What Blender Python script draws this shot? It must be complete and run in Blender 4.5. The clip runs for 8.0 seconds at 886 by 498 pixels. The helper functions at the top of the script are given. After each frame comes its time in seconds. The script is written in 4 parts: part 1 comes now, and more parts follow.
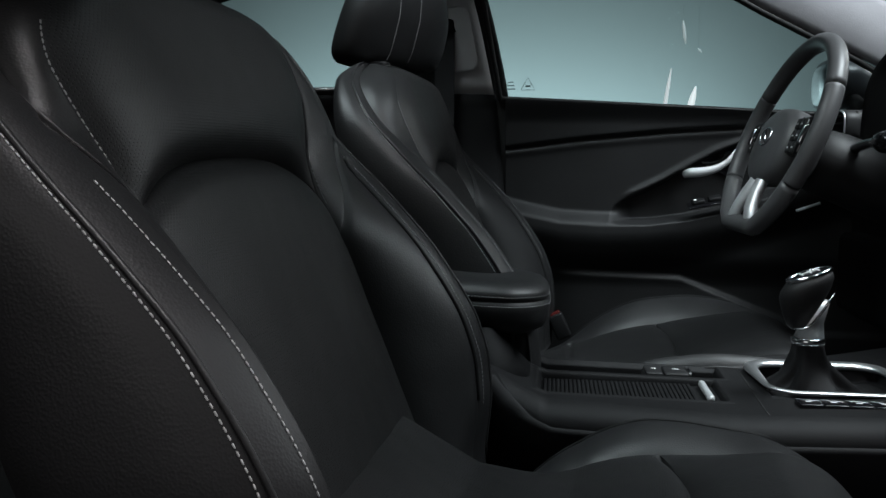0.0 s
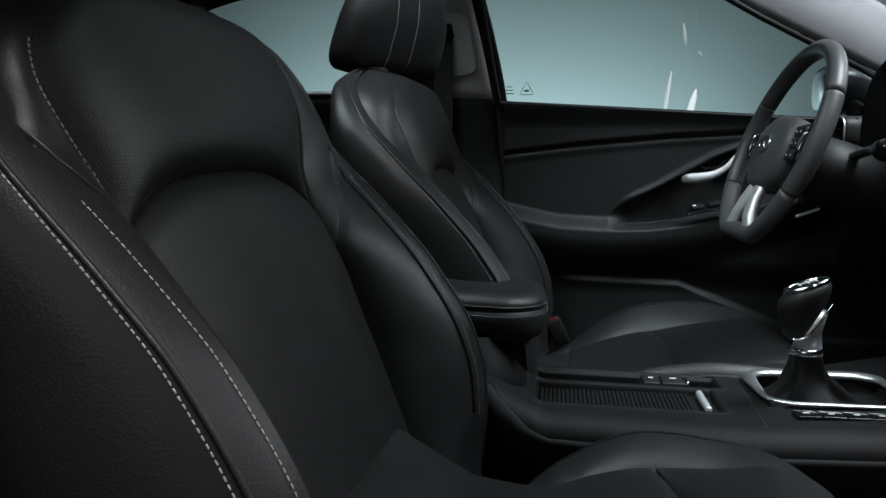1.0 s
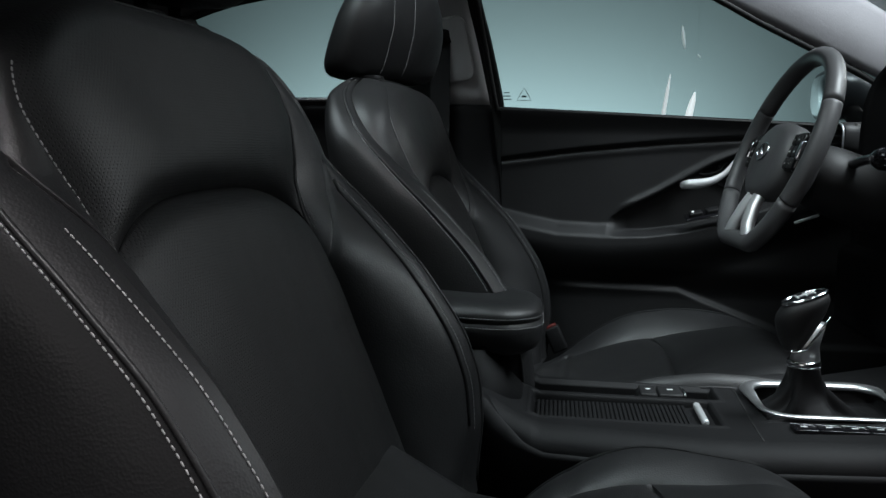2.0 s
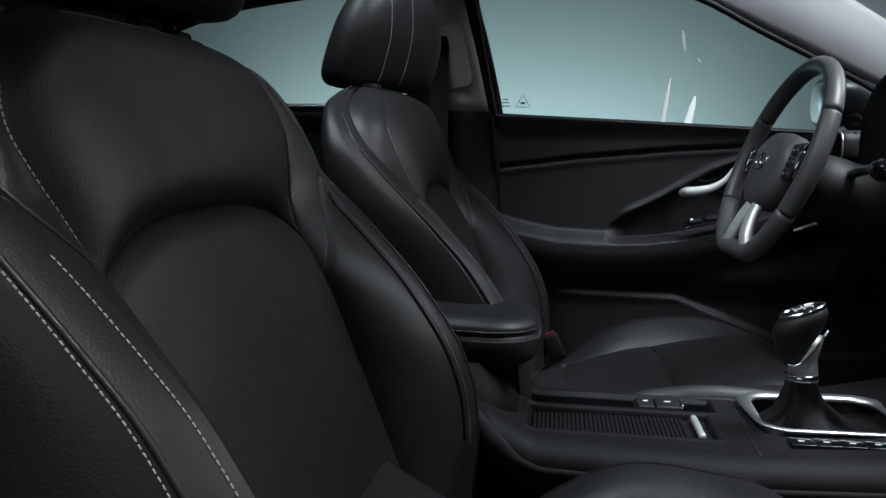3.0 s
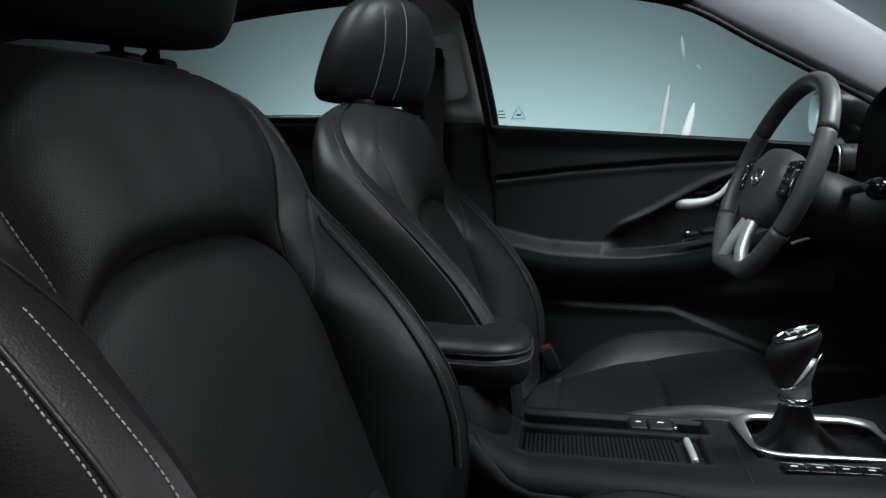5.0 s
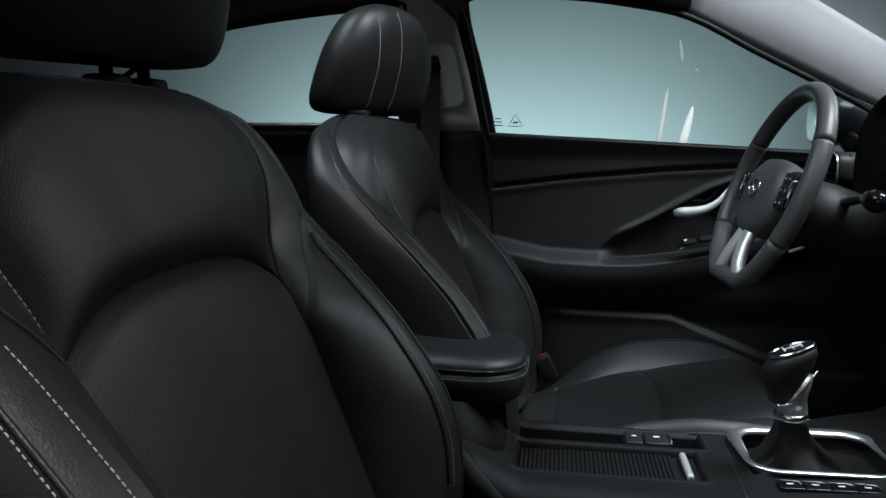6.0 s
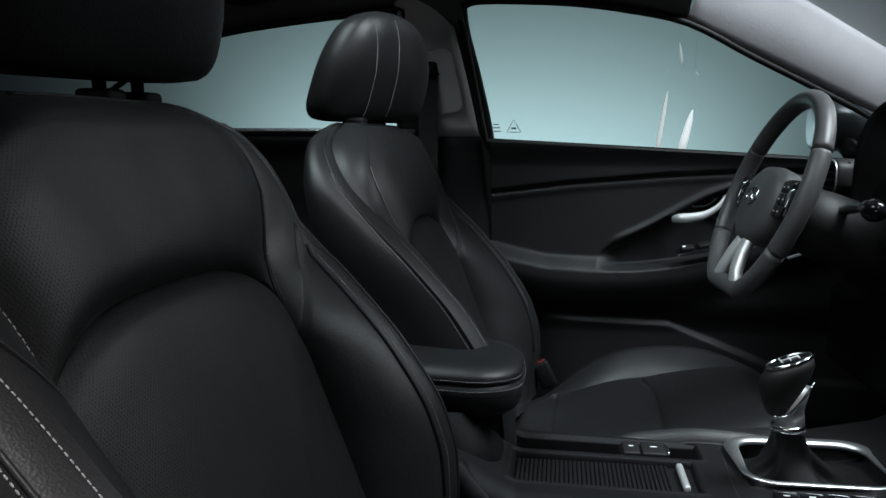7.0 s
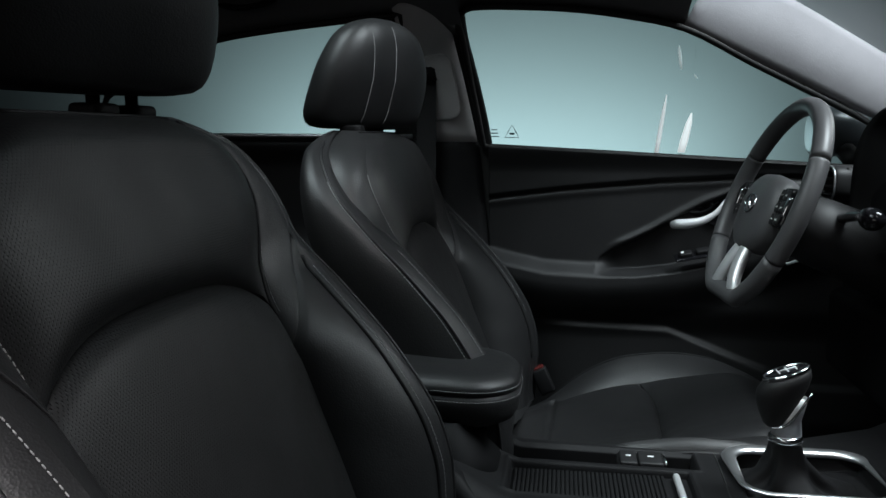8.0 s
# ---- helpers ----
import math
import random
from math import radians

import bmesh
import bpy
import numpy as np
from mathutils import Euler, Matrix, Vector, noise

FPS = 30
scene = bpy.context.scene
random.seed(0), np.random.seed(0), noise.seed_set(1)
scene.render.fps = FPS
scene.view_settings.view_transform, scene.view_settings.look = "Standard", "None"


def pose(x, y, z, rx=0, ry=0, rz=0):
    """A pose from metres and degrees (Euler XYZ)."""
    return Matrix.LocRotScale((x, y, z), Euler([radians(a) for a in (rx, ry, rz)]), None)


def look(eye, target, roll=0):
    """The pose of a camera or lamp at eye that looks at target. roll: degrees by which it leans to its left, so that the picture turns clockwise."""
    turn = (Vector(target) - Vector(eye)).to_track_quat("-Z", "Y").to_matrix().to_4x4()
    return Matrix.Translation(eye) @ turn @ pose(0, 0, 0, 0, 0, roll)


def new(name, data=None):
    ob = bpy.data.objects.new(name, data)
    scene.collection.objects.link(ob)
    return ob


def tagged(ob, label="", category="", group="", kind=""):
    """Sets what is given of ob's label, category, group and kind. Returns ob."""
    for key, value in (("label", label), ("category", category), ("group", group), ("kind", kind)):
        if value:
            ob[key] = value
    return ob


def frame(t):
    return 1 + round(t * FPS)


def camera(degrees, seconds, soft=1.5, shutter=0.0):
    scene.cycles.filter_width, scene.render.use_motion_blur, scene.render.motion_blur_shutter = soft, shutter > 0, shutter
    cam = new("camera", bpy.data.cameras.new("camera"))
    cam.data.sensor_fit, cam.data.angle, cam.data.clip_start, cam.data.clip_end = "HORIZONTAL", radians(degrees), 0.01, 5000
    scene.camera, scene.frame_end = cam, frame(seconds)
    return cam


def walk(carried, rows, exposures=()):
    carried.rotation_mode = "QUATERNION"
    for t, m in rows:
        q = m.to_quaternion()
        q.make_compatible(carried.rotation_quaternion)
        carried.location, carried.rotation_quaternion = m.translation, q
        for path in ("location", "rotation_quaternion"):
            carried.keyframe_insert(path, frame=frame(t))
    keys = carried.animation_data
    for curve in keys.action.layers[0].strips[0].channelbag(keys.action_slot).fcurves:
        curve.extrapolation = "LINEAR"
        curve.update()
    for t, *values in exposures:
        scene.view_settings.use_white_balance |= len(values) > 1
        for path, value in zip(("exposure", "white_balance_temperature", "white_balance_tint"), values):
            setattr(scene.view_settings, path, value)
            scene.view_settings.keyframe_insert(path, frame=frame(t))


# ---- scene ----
cam = camera(54.4, 8.0)
PATH = [
    (0, (0.0415, 0.0375, 0.809), (-0.2068, 2.0103, 0.59), 0.4),
    (0.5, (0.045, 0.0412, 0.816), (-0.2055, 2.0122, 0.595), 0.5),
    (1, (0.0474, 0.0449, 0.823), (-0.2041, 2.0161, 0.6), 0.5),
    (1.5, (0.0501, 0.0507, 0.831), (-0.2014, 2.0218, 0.606), 0.4),
    (3, (0.0586, 0.0638, 0.857), (-0.197, 2.0344, 0.627), 0.5),
    (3.5, (0.0619, 0.0664, 0.863), (-0.1946, 2.0371, 0.633), 0.5),
    (4, (0.0651, 0.0681, 0.87), (-0.1945, 2.0381, 0.637), 0.5),
    (4.5, (0.0686, 0.0717, 0.878), (-0.1922, 2.0409, 0.644), 0.5),
    (6, (0.0793, 0.0866, 0.912), (-0.1838, 2.053, 0.668), 0.4),
    (6.5, (0.0826, 0.0892, 0.921), (-0.1814, 2.0558, 0.675), 0.5),
    (7, (0.085, 0.092, 0.927), (-0.1811, 2.0587, 0.68), 0.4),
    (7.5, (0.0873, 0.0947, 0.933), (-0.1788, 2.0615, 0.686), 0.4),
    (8, (0.0896, 0.0975, 0.942), (-0.1776, 2.0634, 0.691), 0.4),
]
walk(cam, [(t, look(eye, target, roll)) for t, eye, target, roll in PATH])

# ---- world and light ----
world = bpy.data.worlds.new("studio")
world.use_nodes = True
scene.world = world
world.node_tree.nodes["Background"].inputs[0].default_value = (0.55, 0.68, 0.72, 1)
world.node_tree.nodes["Background"].inputs[1].default_value = 0.055


def area_lamp(name, eye, target, sx, sy, watts, colour, spread=180):
    d = bpy.data.lights.new(name, "AREA")
    d.spread = radians(spread)
    d.shape, d.size, d.size_y, d.energy, d.color = "RECTANGLE", sx, sy, watts, colour
    ob = new(name, d)
    ob.matrix_world = look(eye, target)
    return ob


# unseen studio softboxes over the windscreen, over the roof opening and by the open passenger door, a wash on the far
# wall, and fills added ahead of the bonnet and at the car's open side
area_lamp("softbox_windscreen", (1.25, 1.30, 2.4), (0.50, 1.65, 1.0), 0.8, 0.9, 17, (0.85, 0.95, 1.0), 80)
area_lamp("fill_front", (2.2, 2.5, 1.95), (-0.20, 0.95, 0.85), 0.8, 0.5, 1.7, (0.93, 0.97, 1.0), 60)
area_lamp("softbox_roof", (-0.5, 1.0, 2.35), (0.38, 1.585, 0.8), 1.0, 0.9, 7.5, (0.82, 0.96, 1.0), 80)
area_lamp("softbox_door", (0.40, 0.0, 2.2), (-0.15, 0.50, 0.75), 0.7, 0.35, 5.5, (1.0, 0.97, 0.99), 70)
area_lamp("fill_side", (-0.85, -1.1, 1.15), (-0.20, 0.6, 0.72), 1.2, 0.8, 3.5, (1.0, 0.97, 0.97))
area_lamp("wall_wash", (-0.45, 5.30, 0.45), (-0.45, 6.2, 1.0), 3.3, 0.2, 50, (0.77, 0.93, 0.96))
scene.view_settings.exposure = 0.0


# ---- materials ----
def material(name, colour, rough, metal=0.0, grain=0.0, bump=0.0, blotch=0.0, fabric=False, gloss=0.4):
    """A surface with fine relief (grain per metre, bump in mm) and wide blotches of tone and gloss."""
    m = bpy.data.materials.new(name)
    m.use_nodes = True
    nt = m.node_tree
    b = nt.nodes["Principled BSDF"]
    b.inputs["Base Color"].default_value = (*colour, 1)
    b.inputs["Roughness"].default_value = rough
    b.inputs["Metallic"].default_value = metal
    if metal == 0:
        b.inputs["Specular IOR Level"].default_value = gloss
    co = nt.nodes.new("ShaderNodeTexCoord")
    if blotch:
        n = nt.nodes.new("ShaderNodeTexNoise")
        n.inputs["Scale"].default_value, n.inputs["Detail"].default_value = 9, 6
        nt.links.new(co.outputs["Object"], n.inputs["Vector"])
        r = nt.nodes.new("ShaderNodeMapRange")
        r.inputs[3].default_value, r.inputs[4].default_value = rough - blotch, rough + blotch
        nt.links.new(n.outputs[0], r.inputs[0])
        nt.links.new(r.outputs[0], b.inputs["Roughness"])
        mix = nt.nodes.new("ShaderNodeMix")
        mix.data_type = "RGBA"
        mix.inputs[6].default_value = (*[c * 0.8 for c in colour], 1)
        mix.inputs[7].default_value = (*[c * 1.25 for c in colour], 1)
        nt.links.new(n.outputs[0], mix.inputs[0])
        nt.links.new(mix.outputs[2], b.inputs["Base Color"])
    if grain:
        if fabric:
            v = nt.nodes.new("ShaderNodeTexNoise")
            v.inputs["Detail"].default_value = 3
        else:
            v = nt.nodes.new("ShaderNodeTexVoronoi")
        v.inputs["Scale"].default_value = grain
        nt.links.new(co.outputs["Object"], v.inputs["Vector"])
        w = nt.nodes.new("ShaderNodeTexNoise")
        w.inputs["Scale"].default_value = grain * 0.25
        nt.links.new(co.outputs["Object"], w.inputs["Vector"])
        add = nt.nodes.new("ShaderNodeMath")
        nt.links.new(v.outputs[0], add.inputs[0])
        nt.links.new(w.outputs[0], add.inputs[1])
        bp = nt.nodes.new("ShaderNodeBump")
        bp.inputs["Strength"].default_value = 0.6
        bp.inputs["Distance"].default_value = bump / 1000
        nt.links.new(add.outputs[0], bp.inputs["Height"])
        nt.links.new(bp.outputs[0], b.inputs["Normal"])
    return m


def perforated(name, base, pitch=0.0036, hole=0.14):
    """The leather with a staggered grid of pin holes laid out on the panel's own metric UV."""
    m = base.copy()
    m.name = name
    nt = m.node_tree
    b = nt.nodes["Principled BSDF"]
    uv = nt.nodes.new("ShaderNodeUVMap")
    uv.uv_map = "metric"
    dist = []
    for shift in (0.0, 0.5):
        mp = nt.nodes.new("ShaderNodeMapping")
        mp.inputs["Scale"].default_value = (1 / pitch, 0.7 / pitch, 1)
        mp.inputs["Location"].default_value = (shift, shift, 0)
        nt.links.new(uv.outputs[0], mp.inputs[0])
        fr = nt.nodes.new("ShaderNodeVectorMath")
        fr.operation = "FRACTION"
        nt.links.new(mp.outputs[0], fr.inputs[0])
        sub = nt.nodes.new("ShaderNodeVectorMath")
        sub.operation = "SUBTRACT"
        sub.inputs[1].default_value = (0.5, 0.5, 0)
        nt.links.new(fr.outputs[0], sub.inputs[0])
        ln = nt.nodes.new("ShaderNodeVectorMath")
        ln.operation = "LENGTH"
        nt.links.new(sub.outputs[0], ln.inputs[0])
        dist.append(ln)
    mn = nt.nodes.new("ShaderNodeMath")
    mn.operation = "MINIMUM"
    nt.links.new(dist[0].outputs["Value"], mn.inputs[0])
    nt.links.new(dist[1].outputs["Value"], mn.inputs[1])
    rg = nt.nodes.new("ShaderNodeMapRange")
    rg.inputs[1].default_value, rg.inputs[2].default_value = hole * 0.7, hole * 1.2
    nt.links.new(mn.outputs[0], rg.inputs[0])
    mix = nt.nodes.new("ShaderNodeMix")
    mix.data_type = "RGBA"
    mix.inputs[6].default_value = (0.002, 0.002, 0.002, 1)
    old = b.inputs["Base Color"].links[0].from_socket
    nt.links.new(rg.outputs[0], mix.inputs[0])
    nt.links.new(old, mix.inputs[7])
    nt.links.new(mix.outputs[2], b.inputs["Base Color"])
    bp = nt.nodes.new("ShaderNodeBump")
    bp.inputs["Distance"].default_value = 0.0008
    nt.links.new(rg.outputs[0], bp.inputs["Height"])
    prev = b.inputs["Normal"].links[0].from_socket
    nt.links.new(prev, bp.inputs["Normal"])
    nt.links.new(bp.outputs[0], b.inputs["Normal"])
    return m


def pane_material(name, tint):
    m = bpy.data.materials.new(name)
    m.use_nodes = True
    nt = m.node_tree
    nt.nodes.remove(nt.nodes["Principled BSDF"])
    out = nt.nodes["Material Output"]
    tr, gl, mx = nt.nodes.new("ShaderNodeBsdfTransparent"), nt.nodes.new("ShaderNodeBsdfGlossy"), nt.nodes.new("ShaderNodeMixShader")
    tr.inputs[0].default_value = (*tint, 1)
    gl.inputs["Roughness"].default_value = 0.02
    fr = nt.nodes.new("ShaderNodeFresnel")
    fr.inputs[0].default_value = 1.3
    nt.links.new(fr.outputs[0], mx.inputs[0])
    nt.links.new(tr.outputs[0], mx.inputs[1])
    nt.links.new(gl.outputs[0], mx.inputs[2])
    nt.links.new(mx.outputs[0], out.inputs[0])
    return m


def glow_material(name, colour, strength):
    m = bpy.data.materials.new(name)
    m.use_nodes = True
    b = m.node_tree.nodes["Principled BSDF"]
    b.inputs["Base Color"].default_value = (*colour, 1)
    b.inputs["Emission Color"].default_value = (*colour, 1)
    b.inputs["Emission Strength"].default_value = strength
    return m


LEATHER = material("black_leather", (0.011, 0.011, 0.0115), 0.44, grain=480, bump=0.28, blotch=0.07, gloss=0.38)
LEATHER_PERF = perforated("perforated_leather", LEATHER)
RIMHIDE = material("smooth_black_leather", (0.066, 0.066, 0.068), 0.42, grain=700, bump=0.08, blotch=0.05)
PIPING = material("black_piping_leather", (0.005, 0.005, 0.0052), 0.6, grain=600, bump=0.1, blotch=0.05, gloss=0.18)
THREAD = material("grey_thread", (0.34, 0.34, 0.34), 0.8, grain=1500, bump=0.2)
SOFT = material("soft_black_plastic", (0.011, 0.011, 0.0115), 0.52, grain=900, bump=0.2, blotch=0.08, gloss=0.32)
DARK = material("black_plastic", (0.006, 0.006, 0.0065), 0.6, grain=900, bump=0.2, blotch=0.05, gloss=0.18)
GLOSS = material("piano_black", (0.006, 0.006, 0.007), 0.12, grain=60, bump=0.02, blotch=0.03)
CHROME = material("chrome", (0.75, 0.76, 0.78), 0.12, metal=1.0, grain=40, bump=0.02, blotch=0.04)
SATIN = material("satin_silver", (0.78, 0.79, 0.80), 0.36, metal=1.0, grain=1200, bump=0.05, blotch=0.05)
SILVER = material("silver_paint", (0.62, 0.63, 0.64), 0.40, metal=0.5, grain=1200, bump=0.04, blotch=0.04)
HEADLINER = material("grey_headliner_fabric", (0.24, 0.232, 0.245), 0.95, grain=900, bump=0.5, blotch=0.03, fabric=True)
# Same cloth as the pillar trim, its colour darkened for the roof's shade.
ROOFCLOTH = material("shaded_headliner_fabric", (0.12, 0.118, 0.12), 0.95, grain=900, bump=0.5, blotch=0.03, fabric=True)
PILLAR = material("grey_trim_plastic", (0.52, 0.51, 0.51), 0.6, grain=800, bump=0.2, blotch=0.05)
CARPET = material("black_carpet", (0.012, 0.012, 0.012), 0.98, grain=500, bump=2.0, blotch=0.02, fabric=True)
RUBBER = material("black_rubber", (0.008, 0.008, 0.008), 0.65, grain=500, bump=0.1, blotch=0.05)
WEBBING = material("black_belt_webbing", (0.012, 0.012, 0.013), 0.8, grain=700, bump=0.4, blotch=0.05)
RED = material("red_plastic", (0.07, 0.006, 0.005), 0.4, grain=400, bump=0.05, blotch=0.04)
PRINT = material("pale_print", (0.6, 0.62, 0.62), 0.6, grain=400, bump=0.02)
ETCH = material("glass_print", (0.10, 0.13, 0.14), 0.7, grain=400, bump=0.02)
WALLPAINT = material("studio_wall_paint", (0.30, 0.36, 0.37), 0.9, grain=200, bump=0.3)
FLOORPAINT = material("studio_floor_paint", (0.10, 0.11, 0.115), 0.6, grain=60, bump=0.4, blotch=0.1)
BODYPAINT = material("grey_car_paint", (0.04, 0.045, 0.05), 0.35, metal=0.3, grain=2000, bump=0.02, blotch=0.04)
GLASS = pane_material("window_glass", (0.88, 0.93, 0.92))


# ---- mesh helpers ----
def mesh_object(name, verts, faces, mat, parent=None, label="", uvs=None, smooth=True):
    me = bpy.data.meshes.new(name)
    me.from_pydata([tuple(v) for v in verts], [], faces)
    if uvs is not None:
        layer = me.uv_layers.new(name="metric")
        idx = np.empty(len(me.loops), int)
        me.loops.foreach_get("vertex_index", idx)
        layer.data.foreach_set("uv", np.asarray(uvs, float)[idx].ravel())
    me.materials.append(mat)
    me.polygons.foreach_set("use_smooth", [smooth] * len(me.polygons))
    me.update()
    ob = new(name, me)
    if parent:
        ob.parent = parent
    if label:
        ob["label"] = label
    return ob


def part(name, bm, mat, parent=None, label="", smooth=True):
    bmesh.ops.recalc_face_normals(bm, faces=bm.faces)
    me = bpy.data.meshes.new(name)
    bm.to_mesh(me)
    bm.free()
    me.materials.append(mat)
    me.polygons.foreach_set("use_smooth", [smooth] * len(me.polygons))
    ob = new(name, me)
    if parent:
        ob.parent = parent
    if label:
        ob["label"] = label
    return ob


def thing(name, m, label, category, group="", kind=""):
    ob = new(name)
    ob.matrix_world = m
    ob.empty_display_size = 0.05
    return tagged(ob, label, category, group, kind)


def bevelled_box(lo, hi, r=0.006, seg=3):
    bm = bmesh.new()
    bmesh.ops.create_cube(bm, size=1)
    for v in bm.verts:
        v.co = Vector([(lo[i] + hi[i]) / 2 + v.co[i] * (hi[i] - lo[i]) for i in range(3)])
    bmesh.ops.bevel(bm, geom=bm.edges[:], offset=r, segments=seg, affect="EDGES", profile=0.5)
    return bm


def sweep(path, r, n=10, closed=False, flat=1.0, up=(0, 0, 1)):
    """A tube along a path of points; r may be a list; flat squeezes it along up."""
    bm = bmesh.new()
    pts = [Vector(p) for p in path]
    rings = []
    for i, p in enumerate(pts):
        a = pts[i - 1] if (i or closed) else p
        b = pts[(i + 1) % len(pts)] if (i + 1 < len(pts) or closed) else p
        d = (b - a).normalized()
        s = d.cross(Vector(up))
        s = s.normalized() if s.length > 1e-4 else d.cross(Vector((1, 0, 0))).normalized()
        w = s.cross(d)
        rr = r[i] if isinstance(r, (list, tuple)) else r
        rings.append([bm.verts.new(p + rr * (math.cos(k * math.tau / n) * s + flat * math.sin(k * math.tau / n) * w)) for k in range(n)])
    m = len(rings)
    for i in range(m if closed else m - 1):
        A, B = rings[i], rings[(i + 1) % m]
        for k in range(n):
            bm.faces.new((A[k], A[(k + 1) % n], B[(k + 1) % n], B[k]))
    if not closed:
        bm.faces.new(rings[0])
        bm.faces.new(rings[-1][::-1])
    return bm


def loft(rings, closed=True, caps=True):
    """Skin over rings of equal length."""
    bm = bmesh.new()
    rr = [[bm.verts.new(p) for p in ring] for ring in rings]
    n = len(rr[0])
    for A, B in zip(rr, rr[1:]):
        for k in range(n if closed else n - 1):
            bm.faces.new((A[k], A[(k + 1) % n], B[(k + 1) % n], B[k]))
    if caps and closed:
        bm.faces.new(rr[0])
        bm.faces.new(rr[-1][::-1])
    return bm


def rounded_rect(x0, x1, y0, y1, r, n=6):
    pts = []
    for cx, cy, a0 in ((x1 - r, y1 - r, 0), (x0 + r, y1 - r, 90), (x0 + r, y0 + r, 180), (x1 - r, y0 + r, 270)):
        for k in range(n + 1):
            a = radians(a0 + 90 * k / n)
            pts.append((cx + r * math.cos(a), cy + r * math.sin(a)))
    return pts


def slab(outline, z0, z1, r=0.004, seg=3):
    """A plate with that outline in x, y and rounded top edge."""
    cx = sum(p[0] for p in outline) / len(outline)
    cy = sum(p[1] for p in outline) / len(outline)
    rings = []

    def ring(inset, z):
        out = []
        for x, y in outline:
            d = Vector((x - cx, y - cy))
            out.append((x - d.x * inset / max(d.length, 1e-6), y - d.y * inset / max(d.length, 1e-6), z))
        return out
    rings.append(ring(0, z0))
    for k in range(seg + 1):
        a = math.pi / 2 * k / seg
        rings.append(ring(r * (1 - math.cos(a)), z1 - r + r * math.sin(a)))
    return loft(rings)


def smooth_curve(pts, per=8):
    """Catmull-Rom through points."""
    P = [Vector(p) for p in pts]
    P = [2 * P[0] - P[1], *P, 2 * P[-1] - P[-2]]
    out = []
    for i in range(1, len(P) - 2):
        for k in range(per):
            t = k / per
            a, b, c, d = P[i - 1], P[i], P[i + 1], P[i + 2]
            out.append(0.5 * (2 * b + (c - a) * t + (2 * a - 5 * b + 4 * c - d) * t * t + (3 * b - a - 3 * c + d) * t ** 3))
    out.append(P[-2])
    return out


def stitch_row(name, points, normals, parent, label="", length=0.0038, gap=0.0015, r=0.00056):
    """A row of separate thread stitches lying on a seam."""
    verts, faces = [], []
    P = [Vector(p) for p in points]
    seglen = [(b - a).length for a, b in zip(P, P[1:])]
    total = sum(seglen)

    def at(s):
        k = 0
        while k < len(seglen) - 1 and s > seglen[k]:
            s -= seglen[k]
            k += 1
        f = min(1.0, s / max(seglen[k], 1e-9))
        return P[k].lerp(P[k + 1], f), Vector(normals[k])
    s = 0.0
    while s + length < total:
        (a, na), (b, _) = at(s), at(s + length)
        d = (b - a).normalized()
        side = d.cross(na).normalized()
        base = len(verts)
        for p, q in ((a, 0.35), (a.lerp(b, 0.2), 1.0), (a.lerp(b, 0.8), 1.0), (b, 0.35)):
            for k in range(6):
                ang = math.tau * k / 6
                verts.append(p + na * r * 0.4 + q * r * (math.cos(ang) * side * 1.25 + math.sin(ang) * na))
        for j in range(3):
            for k in range(6):
                faces.append((base + j * 6 + k, base + j * 6 + (k + 1) % 6, base + j * 6 + 6 + (k + 1) % 6, base + j * 6 + 6 + k))
        s += length + gap
    ob = mesh_object(name, verts, faces, THREAD, parent, label)
    ob["kind"] = "stuff"
    return ob


# ---- seats ----
def sstep(a, b, x):
    t = min(1.0, max(0.0, (x - a) / (b - a)))
    return t * t * (3 - 2 * t)


def lerp_table(table):
    xs = np.array([p[0] for p in table])
    cols = np.array([p[1:] for p in table])

    def f(x):
        # smoothed look-up
        acc = 0
        for o, w in ((-0.016, 0.15), (-0.008, 0.2), (0, 0.3), (0.008, 0.2), (0.016, 0.15)):
            acc = acc + w * np.array([np.interp(x + o, xs, cols[:, i]) for i in range(cols.shape[1])])
        return acc
    return f


